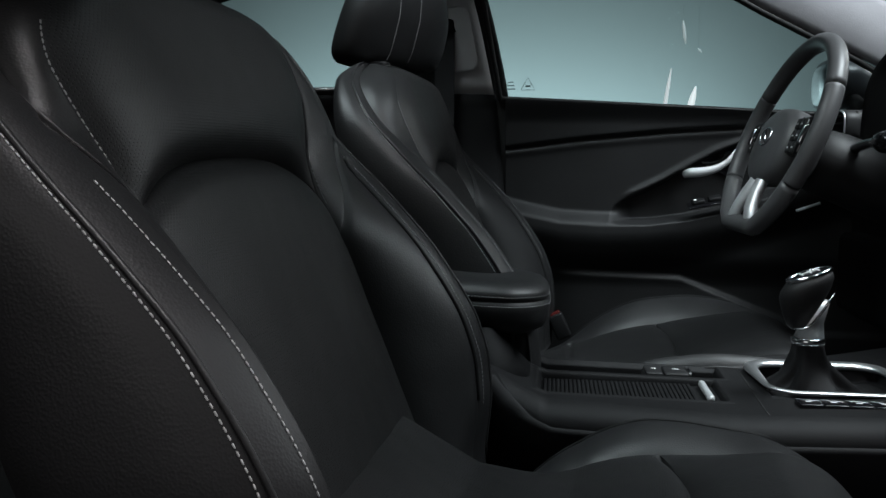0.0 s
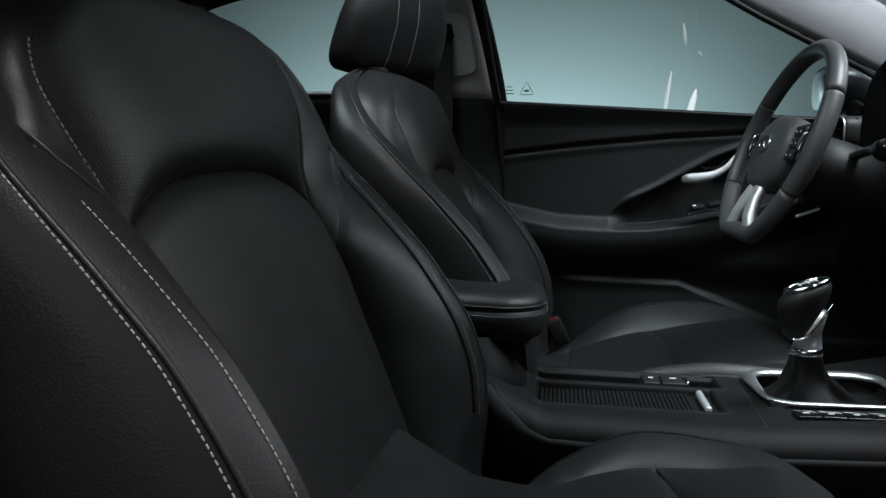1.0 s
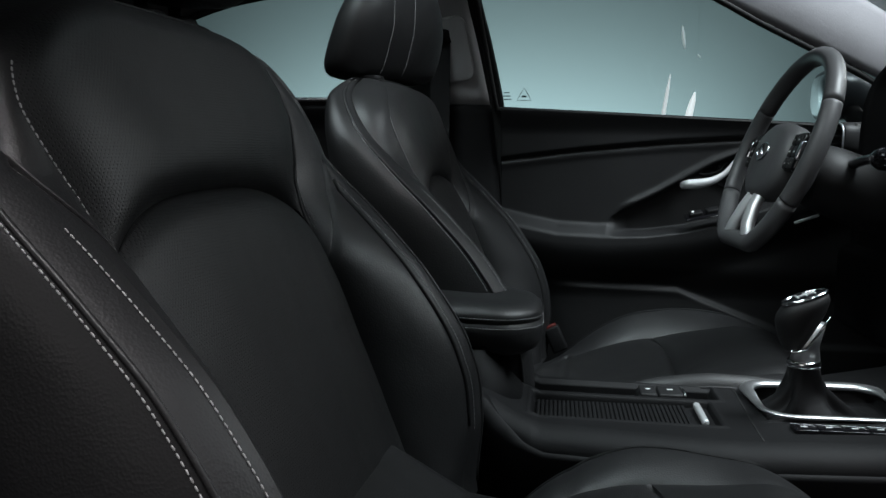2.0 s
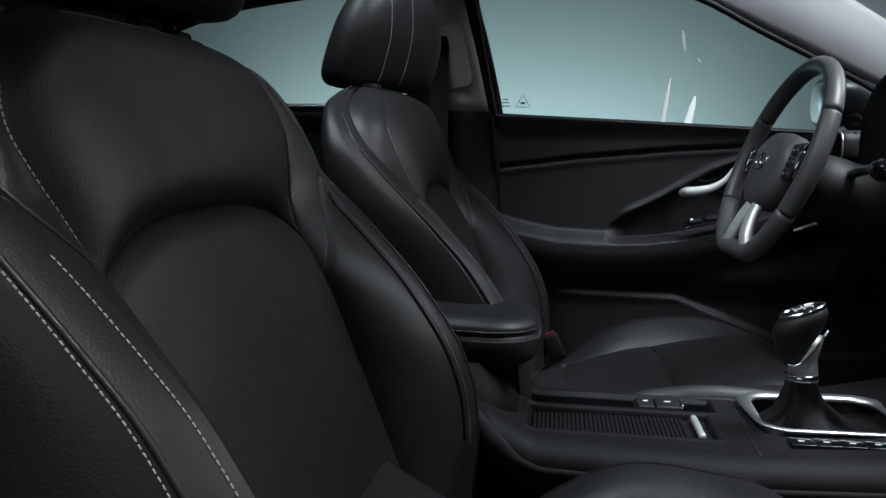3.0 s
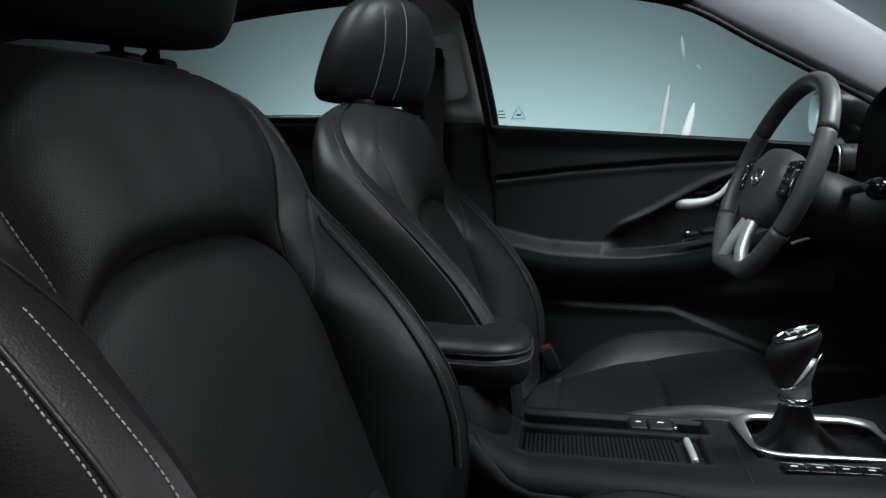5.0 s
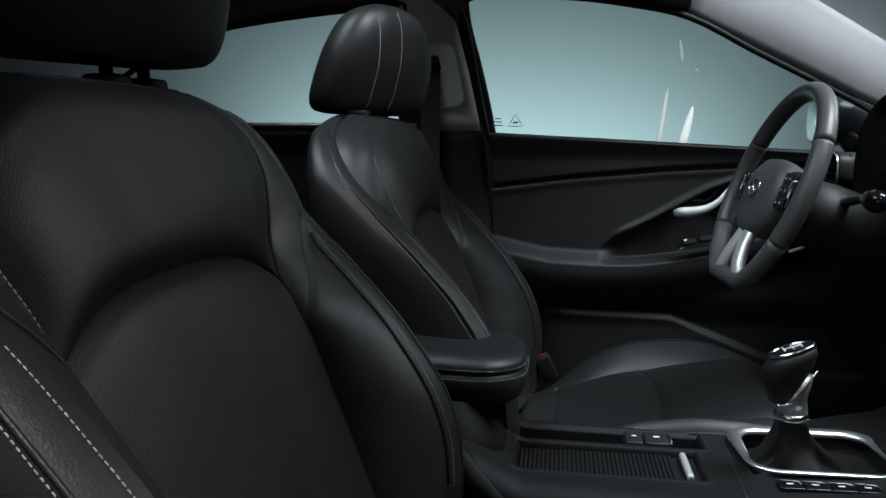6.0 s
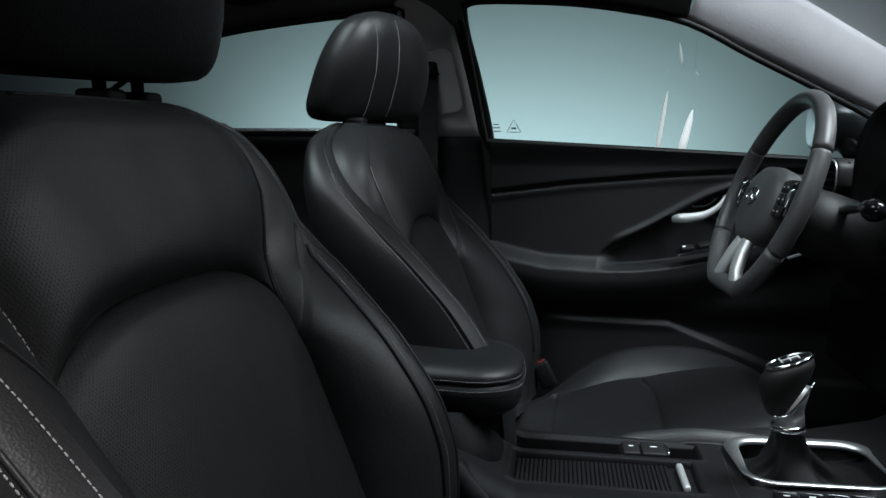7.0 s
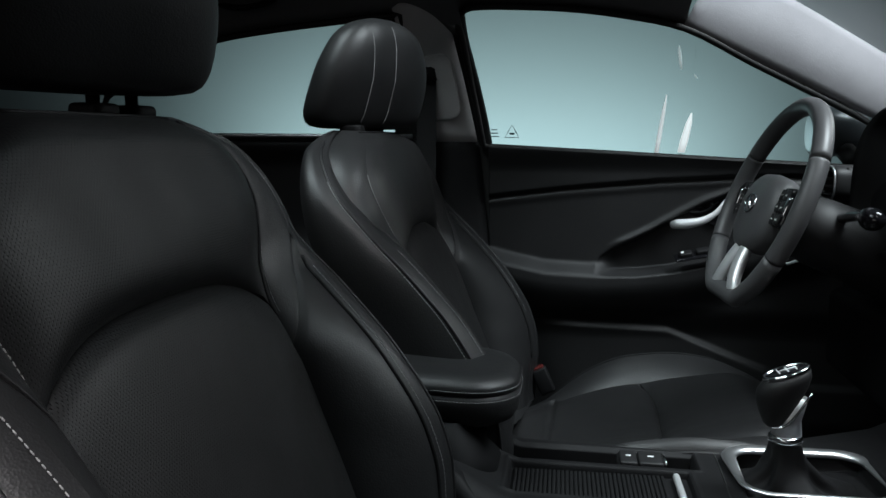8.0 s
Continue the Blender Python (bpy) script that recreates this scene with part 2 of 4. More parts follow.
def padded(parent, table, arch, a0, ak, a1, place, heights, cap, mats, names, rows=(84, 80), vline=None, skew=None, inner=None):
    """An upholstered cushion: a closed skin of puffed panels between seams.
    table: along, insert half width, crest half width, crest height, outer seam half width and height, rear seam half width and height.
    arch(u): where the insert ends along the cushion. place(u, d, a): the point in the seat. heights: bulges of the panels."""
    base = lerp_table(table)
    soft = 0.012 if rows[0] == 96 else 0.0

    def look_up(a):
        return [sum(v) / 5 for v in zip(*[base(a + soft * k) for k in (-2, -1, 0, 1, 2)])]
    n_mid, n_bol, n_str, n_side, n_back = 44, 44, 7, 12, 16
    lo = [1 - (1 - k / rows[0]) ** 1.7 for k in range(rows[0])]
    hi = [(k / rows[1]) ** 1.5 * 0.55 + 0.45 * k / rows[1] for k in range(rows[1] + 1)]
    nominal = [a0 + (ak - a0) * f for f in lo] + [ak + (a1 - ak) * f for f in hi]
    grid, kinds, uvs, data = [], None, [], []
    for ri, an in enumerate(nominal):
        W, cu, dc, ou, od, su, sd = look_up(an)
        below = ri < rows[0]
        line, tags = [], []

        def chord(p, q, n, bulge, power, tag):
            dx, dy = q[0] - p[0], q[1] - p[1]
            L = math.hypot(dx, dy) or 1e-6
            nx, ny = -dy / L, dx / L
            for k in range(n):
                t = k / n
                b = bulge * (1 - abs(2 * t - 1) ** power)
                line.append((p[0] + dx * t + nx * b, p[1] + dy * t + ny * b, t))
                tags.append(tag)
        roll = cap(an)
        hb = heights
        sk = skew(an) if skew else 0.0
        left = [(-W - sk, 0), (-cu, dc), (-ou, od), (-su, sd)]
        right, sink = [(W, 0), (cu, dc), (ou, od), (su, sd)], 0.0
        puff = hb["bolster"] * min(1, abs(dc) * 14 + 0.25)
        if inner:
            # the console side: the centre panel rolls down to its seam, and the edge strip faces forward
            wr, sink = inner(an)
            k = float(np.interp(an, [0.79, 0.83], [1.0, 0.0]))
            slim = (ou - cu) / 0.041
            rc = dc - 0.020 * k if an < 0.80 else max(dc - 0.020 * k, -0.006 - 0.014 * k)
            right = [(wr, sink), (cu, rc), (cu + 0.032 * slim, rc + (0.010 * k - 0.010 * (1 - k)) * slim), (su, sd)]
            puff = puff * (0.25 + 0.75 * k)
        chord(left[0], (right[0][0], 0), n_mid, hb["insert"] if below else hb["upper"], 7, "mid")
        chord(right[0], right[1], n_bol, puff, 2.4, "bolR")
        chord(right[1], right[2], n_str, 0.0028, 2, "strR")
        chord(right[2], right[3], n_side, hb["side"], 2.6, "sideR")
        chord(right[3], left[3], n_back, hb["back"], 4, "back")
        chord(left[3], left[2], n_side, hb["side"], 2.6, "sideL")
        chord(left[2], left[1], n_str, 0.0028, 2, "strL")
        chord(left[1], left[0], n_bol, hb["bolster"] * min(1, abs(dc) * 14 + 0.25), 2.4, "bolL")
        row, uvrow = [], []
        for (u, d, t), tag in zip(line, tags):
            a = an
            if tag == "mid":
                d += sink * t ** 3
                A = arch(u + sk / 2, W + sk / 2)
                if below:
                    a = a0 + (A - a0) * lo[ri]
                    d -= 0.013 * math.exp(-(A - a) / 0.007)
                else:
                    f = hi[ri - rows[0]]
                    a = A + (a1 - A) * f
                    d -= (0.013 + hb["upper"] - hb["insert"]) * math.exp(-(a - A) / 0.014) * (1 - abs(2 * t - 1) ** 7)
            elif tag in ("bolR", "bolL") and vline:
                tt = t if tag == "bolR" else 1 - t
                d -= 0.007 * math.exp(-((a - vline(tt)) / 0.0040) ** 2)
            # soft wrinkles of the hide
            d += 0.0009 * noise.noise(Vector((u * 14, a * 9, 3.1))) + 0.0005 * noise.noise(Vector((u * 40, a * 28, 7.7)))
            mid = sd * 0.5
            d = mid + (d - mid) * roll[1] if roll[1] < 1 else d
            row.append(place(u * roll[0], d, a + roll[2]))
            uvrow.append((u, a))
        grid.append(row)
        uvs.append(uvrow)
        kinds = tags
        data.append(nominal[ri])
    n = len(kinds)

    def panel(name, keep, mat, label=""):
        used, verts, tex, faces = {}, [], [], []

        def vid(i, j):
            j %= n
            if (i, j) not in used:
                used[(i, j)] = len(verts)
                verts.append(grid[i][j])
                tex.append(uvs[i][j])
            return used[(i, j)]
        for i in range(len(grid) - 1):
            for j in range(n):
                if keep(i, j):
                    faces.append((vid(i, j), vid(i, j + 1), vid(i + 1, j + 1), vid(i + 1, j)))
        return mesh_object(name, verts, faces, mat, parent, label, tex)
    ka = rows[0]

    panel(names[0], lambda i, j: kinds[j] == "mid" and i < ka, mats[0], "perforated black leather centre panel")
    panel(names[1], lambda i, j: kinds[j] == "mid" and i >= ka, mats[1])
    for s in "RL":
        panel("side_bolster", lambda i, j: kinds[j] == "bol" + s, LEATHER)
        panel("edge_strip", lambda i, j: kinds[j] == "str" + s, LEATHER, "black leather strip edged with pale stitching")
        panel("side_panel", lambda i, j: kinds[j] == "side" + s, LEATHER)
    panel("rear_panel", lambda i, j: kinds[j] == "back", SOFT)
    # end caps
    for ring, nm in ((grid[-1], "end_cap"), (grid[0], "end_cap")):
        c = sum((Vector(p) for p in ring), Vector()) / n
        mesh_object(nm, [*ring, c], [(j, (j + 1) % n, n) for j in range(n)], LEATHER, parent)
    first = {}
    for j, k in enumerate(kinds):
        first.setdefault(k, j)

    def seam(name, col, rows_used, thick=0.00056):
        """Stitches along a column of the skin; col may lie between two columns."""
        pts, nor = [], []
        c0, f = int(math.floor(col)), col - math.floor(col)
        for i in rows_used:
            p = Vector(grid[i][c0 % n])
            q = Vector(grid[i][(c0 + 1) % n])
            r = Vector(grid[min(i + 1, len(grid) - 1)][c0 % n])
            nn = (q - p).cross(r - p)
            nor.append((nn.normalized() if nn.length > 1e-9 else Vector((1, 0, 0))))
            pts.append(p.lerp(q, f) + nor[-1] * 0.0004)
        stitch_row(name, pts, nor, parent, "pale grey thread stitching", r=thick)
    for col in (first["sideR"], first["strL"]):
        pts = [Vector(grid[i][col]) for i in range(2, len(grid) - 6, 2)]
        part("piping", sweep(pts, 0.0024, 8), LEATHER, parent, "black leather piping cord")
    if not inner:
        pts = [Vector(grid[i][first["strR"]]) for i in range(0, len(grid), 2) if 0.18 < data[i] < 0.52]
        part("piping", sweep(pts, 0.0022, 8), PIPING, parent, "black leather piping cord")
    if inner:
        for col, a_from, a_to in ((first["strR"], 0.5, 0.806), (first["bolR"], 0.745, 0.962)):
            pts = [Vector(grid[i][col]) for i in range(0, len(grid), 2) if a_from < data[i] < a_to]
            part("piping", sweep(pts, 0.0030, 8), PIPING, parent, "black leather piping cord")
        rim = min(range(len(data)), key=lambda i: abs(data[i] - 0.9605))
        part("piping", sweep([Vector(grid[rim][j]) for j in range(0, n_mid + 1)], 0.0021, 8), PIPING, parent, "black leather piping cord")
    return grid, kinds, first, seam, nominal, ka


def top_roll(a):
    """Rounds the backrest's top edge."""
    t = min(1.0, max(0.0, (a - 0.930) / 0.034))
    k = math.sqrt(max(0.0, 1 - t * t * 0.98))
    return 1.0, 0.12 + 0.88 * k, 0.0


def front_roll(a):
    t = min(1.0, max(0.0, (a - 0.52) / 0.08))
    k = math.sqrt(max(0.0, 1 - t * t * 0.97))
    return 1.0 - 0.03 * t, 0.10 + 0.90 * k, 0.0


BACK_CREST = [(0.42, 0.035), (0.45, 0.046), (0.506, 0.074), (0.56, 0.090), (0.61, 0.093), (0.645, 0.087), (0.70, 0.071), (0.746, 0.047), (0.776, 0.030),
              (0.802, 0.012), (0.826, -0.003), (0.85, -0.020), (0.874, -0.034), (0.915, -0.048), (0.939, -0.053), (0.974, -0.056)]
BACK_INSERT = [(0.42, 0.188), (0.49, 0.193), (0.61, 0.201), (0.692, 0.198), (0.72, 0.203), (0.757, 0.196), (0.78, 0.202), (0.80, 0.204), (0.834, 0.219), (0.868, 0.229),
               (0.903, 0.221), (0.935, 0.182), (0.953, 0.135), (0.964, 0.095)]
BACK_WIDTH = [(0.42, 0.249), (0.54, 0.263), (0.61, 0.267), (0.70, 0.263), (0.78, 0.263), (0.83, 0.268), (0.866, 0.267), (0.903, 0.248), (0.935, 0.207), (0.953, 0.158), (0.964, 0.11)]


def profile(table, x):
    return float(np.interp(x, [p[0] for p in table], [p[1] for p in table]))


# along, insert, crest u, crest d, outer u, outer d, rear u, rear d
BACK_TABLE = []
for a_ in np.linspace(0.42, 0.964, 60):
    c_, w_ = profile(BACK_CREST, a_), profile(BACK_WIDTH, a_)
    slim = float(np.interp(a_, [0.78, 0.90], [1.0, 0.45]))
    BACK_TABLE.append((a_, profile(BACK_INSERT, a_), w_, c_, w_ + 0.041 * slim, c_ - 0.014 * slim, w_ + 0.043 * slim, float(np.interp(a_, [0.5, 0.82, 0.90, 0.974], [-0.10, -0.10, -0.088, -0.075]))))
SEAT_TABLE = [
    (0.06, 0.185, 0.235, -0.075, 0.253, -0.090, 0.250, -0.17),
    (0.14, 0.188, 0.242, -0.055, 0.262, -0.075, 0.260, -0.17),
    (0.20, 0.190, 0.246, -0.030, 0.268, -0.052, 0.266, -0.17),
    (0.28, 0.192, 0.250, 0.008, 0.272, -0.016, 0.270, -0.17),
    (0.35, 0.192, 0.250, 0.022, 0.272, -0.004, 0.270, -0.16),
    (0.42, 0.192, 0.250, 0.020, 0.272, -0.004, 0.270, -0.15),
    (0.50, 0.188, 0.246, 0.002, 0.266, -0.020, 0.264, -0.14),
    (0.56, 0.184, 0.236, -0.020, 0.256, -0.04, 0.254, -0.13),
    (0.60, 0.175, 0.225, -0.030, 0.242, -0.05, 0.240, -0.12),
]


def back_place(u, d, a):
    return (-0.40 * (a - 0.761) + d, u, a)


DRIVER_LINE = [(0.06, 0.372), (0.14, 0.386), (0.22, 0.405), (0.31, 0.438), (0.36, 0.451), (0.41, 0.459), (0.50, 0.490), (0.60, 0.535)]


def driver_place(u, d, a):
    """The driver cushion: hollowed, with high thigh bolsters and a seam across the rear."""
    y = u if u > 0 else u * 0.83
    z = sum(profile(DRIVER_LINE, a + 0.012 * k) for k in (-2, -1, 0, 1, 2)) / 5 - 3.0 * max(0.0, a - 0.50) ** 2 + d
    z += (0.053 if u > 0 else 0.038) * (abs(u) / 0.25) ** 2 * (1 - 0.65 * sstep(0.42, 0.62, a)) * (0.6 + 0.4 * sstep(0.06, 0.26, a))
    if d > -0.05 and abs(u) < 0.2:
        z -= 0.006 * math.exp(-((a - 0.225) / 0.004) ** 2)
    return (a - 0.02 + 0.04 * max(0.0, (a - 0.42) / 0.18), y, max(z, 0.295))


def seat_place(u, d, a, rise=0.0):
    z = rise * 0.2 + float(np.interp(a, [0.06, 0.12, 0.2, 0.3, 0.4, 0.5, 0.6], [0.536, 0.513, 0.470, 0.457, 0.474, 0.495, 0.500])) - 4.0 * max(0.0, a - 0.50) ** 2
    z -= 0.9 * rise * max(0.0, (0.22 - a) / 0.16)
    if not rise:
        # the console-side thigh bolster drops away behind and swells at mid length
        side = sstep(0.13, 0.20, u)
        z += side * (0.012 * math.exp(-((a - 0.37) / 0.07) ** 2) - 0.085 * sstep(0.32, 0.13, a))
    return (a - 0.02, u, z + d + rise * 1.6 * max(0.0, u / 0.25) ** 1.5)


INNER_SEAM = [(0.42, 0.180, -0.008), (0.61, 0.187, -0.011), (0.692, 0.181, -0.009), (0.718, 0.177, -0.010), (0.764, 0.179, -0.022), (0.80, 0.184, -0.020),
              (0.834, 0.197, -0.012), (0.868, 0.208, -0.006), (0.903, 0.203, -0.004), (0.935, 0.172, -0.002), (0.953, 0.130, 0.0), (0.964, 0.095, 0.0)]


def inner_seam(a):
    """Half width and depth of the centre panel's seam on the console side."""
    return tuple(sum(float(np.interp(a + 0.008 * k, [p[0] for p in INNER_SEAM], [p[i] for p in INNER_SEAM])) for k in (-1, 0, 1)) / 3 for i in (1, 2))


def back_arch(u, W):
    # squarer toward the door, sloping toward the console
    t = min(1, abs(u - 0.012) / max(W - (0.012 if u > 0.012 else -0.012), 0.01))
    return 0.757 + 0.047 * (1 - t ** (2.3 if u > 0.012 else 3.6))


def seat_arch(u, W):
    return 0.390 + 0.030 * (1 - min(1, abs(u) / max(W, 0.01)) ** 4)


def headrest(seat, height, posts):
    rings = []
    n = 56
    levels = [0.0, 0.012, 0.03, 0.06, 0.09, 0.12, 0.15, 0.172, 0.187, 0.197, 0.203, 0.206]
    for h in levels:
        t = h / 0.206
        w = np.interp(h, [0, 0.012, 0.03, 0.08, 0.13, 0.17, 0.19, 0.2, 0.206], [0.114, 0.130, 0.137, 0.136, 0.124, 0.101, 0.077, 0.052, 0.022])
        dep = np.interp(h, [0, 0.012, 0.03, 0.08, 0.13, 0.17, 0.19, 0.2, 0.206], [0.036, 0.045, 0.050, 0.050, 0.046, 0.038, 0.029, 0.020, 0.008])
        cx = np.interp(h, [0, 0.03, 0.09, 0.15, 0.206], [-0.026, -0.018, 0.000, 0.010, 0.014])
        ring = []
        for k in range(n):
            a = math.tau * k / n
            c, s = math.cos(a), math.sin(a)
            e = 2 / 3.3
            x = math.copysign(abs(c) ** e, c) * dep
            y = math.copysign(abs(s) ** e, s) * w
            if x > 0:
                x -= 0.010 * (abs(y) / 0.137) ** 2
                x -= 0.0022 * (math.exp(-((abs(y + 0.031) - 0.029) / 0.0035) ** 2))
            ring.append((cx + x, y, h))
        rings.append(ring)
    hr = part("headrest", loft(rings), LEATHER, seat, "padded black leather headrest with two stitched seams")
    hr.modifiers.new("smooth", "SUBSURF").levels = 1
    hr.modifiers["smooth"].render_levels = 1
    hr.location = (-0.106, 0.002, height)
    hr.rotation_euler = (0, 0, radians(-24))
    hr.scale = (1, 1, 0.91)
    for s in (-0.060, -0.002) if posts[0] < 0 else ():
        pts, nor = [], []
        for k in range(40):
            h = 0.012 + 0.178 * k / 39
            ring = min(range(len(levels) - 1), key=lambda i: 0 if levels[i] <= h <= levels[i + 1] else 1)
            f = (h - levels[ring]) / (levels[ring + 1] - levels[ring])
            best = []
            for r in (rings[ring], rings[ring + 1]):
                front = sorted([p for p in r if p[0] > np.interp(p[2], [0, 0.03, 0.09, 0.15, 0.206], [-0.026, -0.018, 0.000, 0.010, 0.014])], key=lambda p: p[1])
                best.append(np.interp(s, [p[1] for p in front], [p[0] for p in front]))
            pts.append((best[0] * (1 - f) + best[1] * f + 0.0008, s * (1 - 0.12 * (h / 0.2) ** 2), h))
            nor.append((0.97, 0, 0.25))
        stitch_row("stitching", pts, nor, hr, "pale grey thread stitching")
    for s in posts:
        part("headrest_post", sweep([(-0.125, s, 0.93), (-0.128, s, 1.0)], 0.0065, 12), GLOSS, seat, "glossy dark headrest post")
        part("post_collar", slab(rounded_rect(-0.145, -0.107, s - 0.02, s + 0.02, 0.012), 0.950, 0.974, 0.005), DARK, seat)


def build_seat(m, label, rise, height):
    seat = thing("front_seat", m, label, "car seat", "front seats")
    h = dict(insert=0.006, upper=0.020, bolster=0.011, side=0.012, back=0.014)
    grid, kinds, first, seam, nom, ka = padded(seat, BACK_TABLE, back_arch, 0.42, 0.757, 0.964, back_place, h, top_roll,
                                               (LEATHER_PERF, LEATHER_PERF), ("backrest_insert", "backrest_upper"),
                                               vline=lambda t: 0.712 + 0.115 * t, inner=inner_seam,
                                               skew=None if rise else lambda a: float(np.interp(a, [0.64, 0.74, 0.87, 0.94], [0.0, 0.021, 0.020, 0.010])))
    top = [i for i, a in enumerate(nom) if (0.6 if rise else 0.5) < a < 0.89]
    low = [i for i, a in enumerate(nom) if (0.6 if rise else 0.5) < a < 0.795]
    seam("stitching", first["strR"] + 2, low, 0.00030)
    seam("stitching", first["bolR"] + 2.5, [i for i, a in enumerate(nom) if 0.752 < a < 0.84], 0.00030)
    thick = 0.00044 if rise else 0.00056
    seam("stitching", first["sideR"] + 0.5, top, 0.00038)
    seam("stitching", first["strL"] + 5, low, thick)
    seam("stitching", first["strL"] - 0.5, top, thick)
    up = [i for i, a in enumerate(nom) if 0.765 < a < 0.90]
    seam("stitching", first["bolL"] + 42.4, up)
    h2 = dict(insert=0.010, upper=0.014, bolster=0.010, side=0.008, back=-0.004)
    g2, k2, f2, seam2, nom2, ka2 = padded(seat, SEAT_TABLE, seat_arch, 0.06, 0.390, 0.60, driver_place if rise else seat_place, h2, front_roll,
                                          (LEATHER_PERF, LEATHER), ("cushion_insert", "cushion_front"), rows=(96, 40))
    rows2 = [i for i, a in enumerate(nom2) if 0.3 < a < 0.5]
    seam2("stitching", f2["strR"] + 1, rows2)
    seam2("stitching", f2["strL"] + (2 if rise else 5), rows2)
    if rise:
        seam2("stitching", f2["bolL"] + 12, [i for i, a in enumerate(nom2) if 0.27 < a < 0.56])
    headrest(seat, height, (-0.062, 0.062) if rise else (0.030, 0.093))
    part("seat_base", bevelled_box((0.02, -0.235, 0.285), (0.44, 0.235, 0.36), 0.02), DARK, seat)
    for s in (-0.19, 0.19):
        part("seat_rail", bevelled_box((-0.04, s - 0.02, 0.252), (0.50, s + 0.02, 0.29), 0.004), DARK, seat)
    return seat


build_seat(pose(-0.222, 0.820, 0, 0, 0, -5.5), "black leather passenger seat with pale stitching beside the console", 0.0, 0.981)
build_seat(pose(-0.130, 1.578, -0.008, 0, 0, -3), "black leather driver seat with pale stitching behind the wheel", 0.042, 0.966)

# ---- studio ----
ground = part("ground", bevelled_box((-9, -7, -0.2), (11, 8, 0.0), 0.01, 1), FLOORPAINT)
tagged(ground, "dark painted studio floor under the car", "floor", kind="structure")
for nm, lo, hi in (("wall_north", (-9, 6.2, 0), (11, 6.5, 5)), ("wall_south", (-9, -7.3, 0), (11, -7.0, 5)),
                   ("wall_east", (11, -7, 0), (11.3, 6.2, 5)), ("wall_west", (-9.3, -7, 0), (-9, 6.2, 5))):
    w = part(nm, bevelled_box(lo, hi, 0.01, 1), WALLPAINT)
    tagged(w, "plain grey-green painted studio wall", "wall", kind="structure")
c = part("ceiling", bevelled_box((-9.3, -7.3, 5.0), (11.3, 6.5, 5.2), 0.01, 1), WALLPAINT)
tagged(c, "dark studio ceiling above the car", "ceiling", kind="structure")


# ---- car shell ----
def side_y(z):
    """The car's far side at window height: the glass leans inward."""
    return 1.93 - 0.38 * (z - 0.94)


floor_pan = part("floor", bevelled_box((-1.6, 0.36, 0.19), (1.5, 2.02, 0.25), 0.01), CARPET)
tagged(floor_pan, "black carpeted car floor under the seats", "car floor", kind="structure")
sill = part("door_sill", bevelled_box((-0.6, 0.30, 0.16), (0.85, 0.42, 0.33), 0.02), DARK)
tagged(sill, "black plastic door sill below the open door", "door sill", kind="structure")
rear_wall = part("wall_rear", bevelled_box((-1.65, 0.36, 0.25), (-1.5, 2.0, 0.95), 0.02), CARPET)
tagged(rear_wall, "dark trim panel closing the cabin behind", "trim panel", kind="structure")
near_rear = part("wall_rear_side", bevelled_box((-1.6, 0.32, 0.25), (-0.62, 0.42, 0.95), 0.02), RUBBER)
tagged(near_rear, "dark closed rear side panel of the car", "trim panel", kind="structure")

# window outlines on the leaning side plane, as x and z
FRONT_TOP = [(-0.112, 1.140), (-0.121, 1.172), (-0.117, 1.188), (-0.103, 1.198), (-0.078, 1.202), (-0.02, 1.202), (0.09, 1.197), (0.20, 1.184), (0.323, 1.158), (0.452, 1.096), (0.565, 1.043), (0.655, 1.000)]
FRONT_BOT = [(0.70, 0.975), (0.69, 0.892), (0.565, 0.897), (0.213, 0.914), (-0.073, 0.928)]
REAR_TOP = [(-0.235, 1.190), (-0.31, 1.183), (-0.483, 1.166), (-0.637, 1.143), (-0.78, 1.10)]
REAR_BOT = [(-0.90, 1.03), (-0.95, 0.944), (-0.645, 0.943), (-0.451, 0.942), (-0.19, 0.940)]


def on_side(p, out=0.0):
    return Vector((p[0], side_y(p[1]) + out, p[1]))


def pane(name, outline, label):
    t = thing(name, pose(0, 0, 0), label, "car window", kind="structure")
    pts = [on_side(p, 0.012) for p in outline]
    ob = mesh_object("pane", pts, [tuple(range(len(pts)))], GLASS, t, smooth=False)
    ob.visible_shadow = False
    part("seal", sweep([on_side(p) for p in outline], 0.007, 10, closed=True, up=(0, 1, 0)), RUBBER, t, "black rubber seal")
    return t


top_f = [(v.x, v.y) for v in smooth_curve([(a, b, 0) for a, b in FRONT_TOP], 4)]
top_r = [(v.x, v.y) for v in smooth_curve([(a, b, 0) for a, b in REAR_TOP], 4)]
pane("window_1", top_f + FRONT_BOT, "clear driver side window with black rubber seal")
pane("window_2", top_r + REAR_BOT, "clear rear side window with black rubber seal")


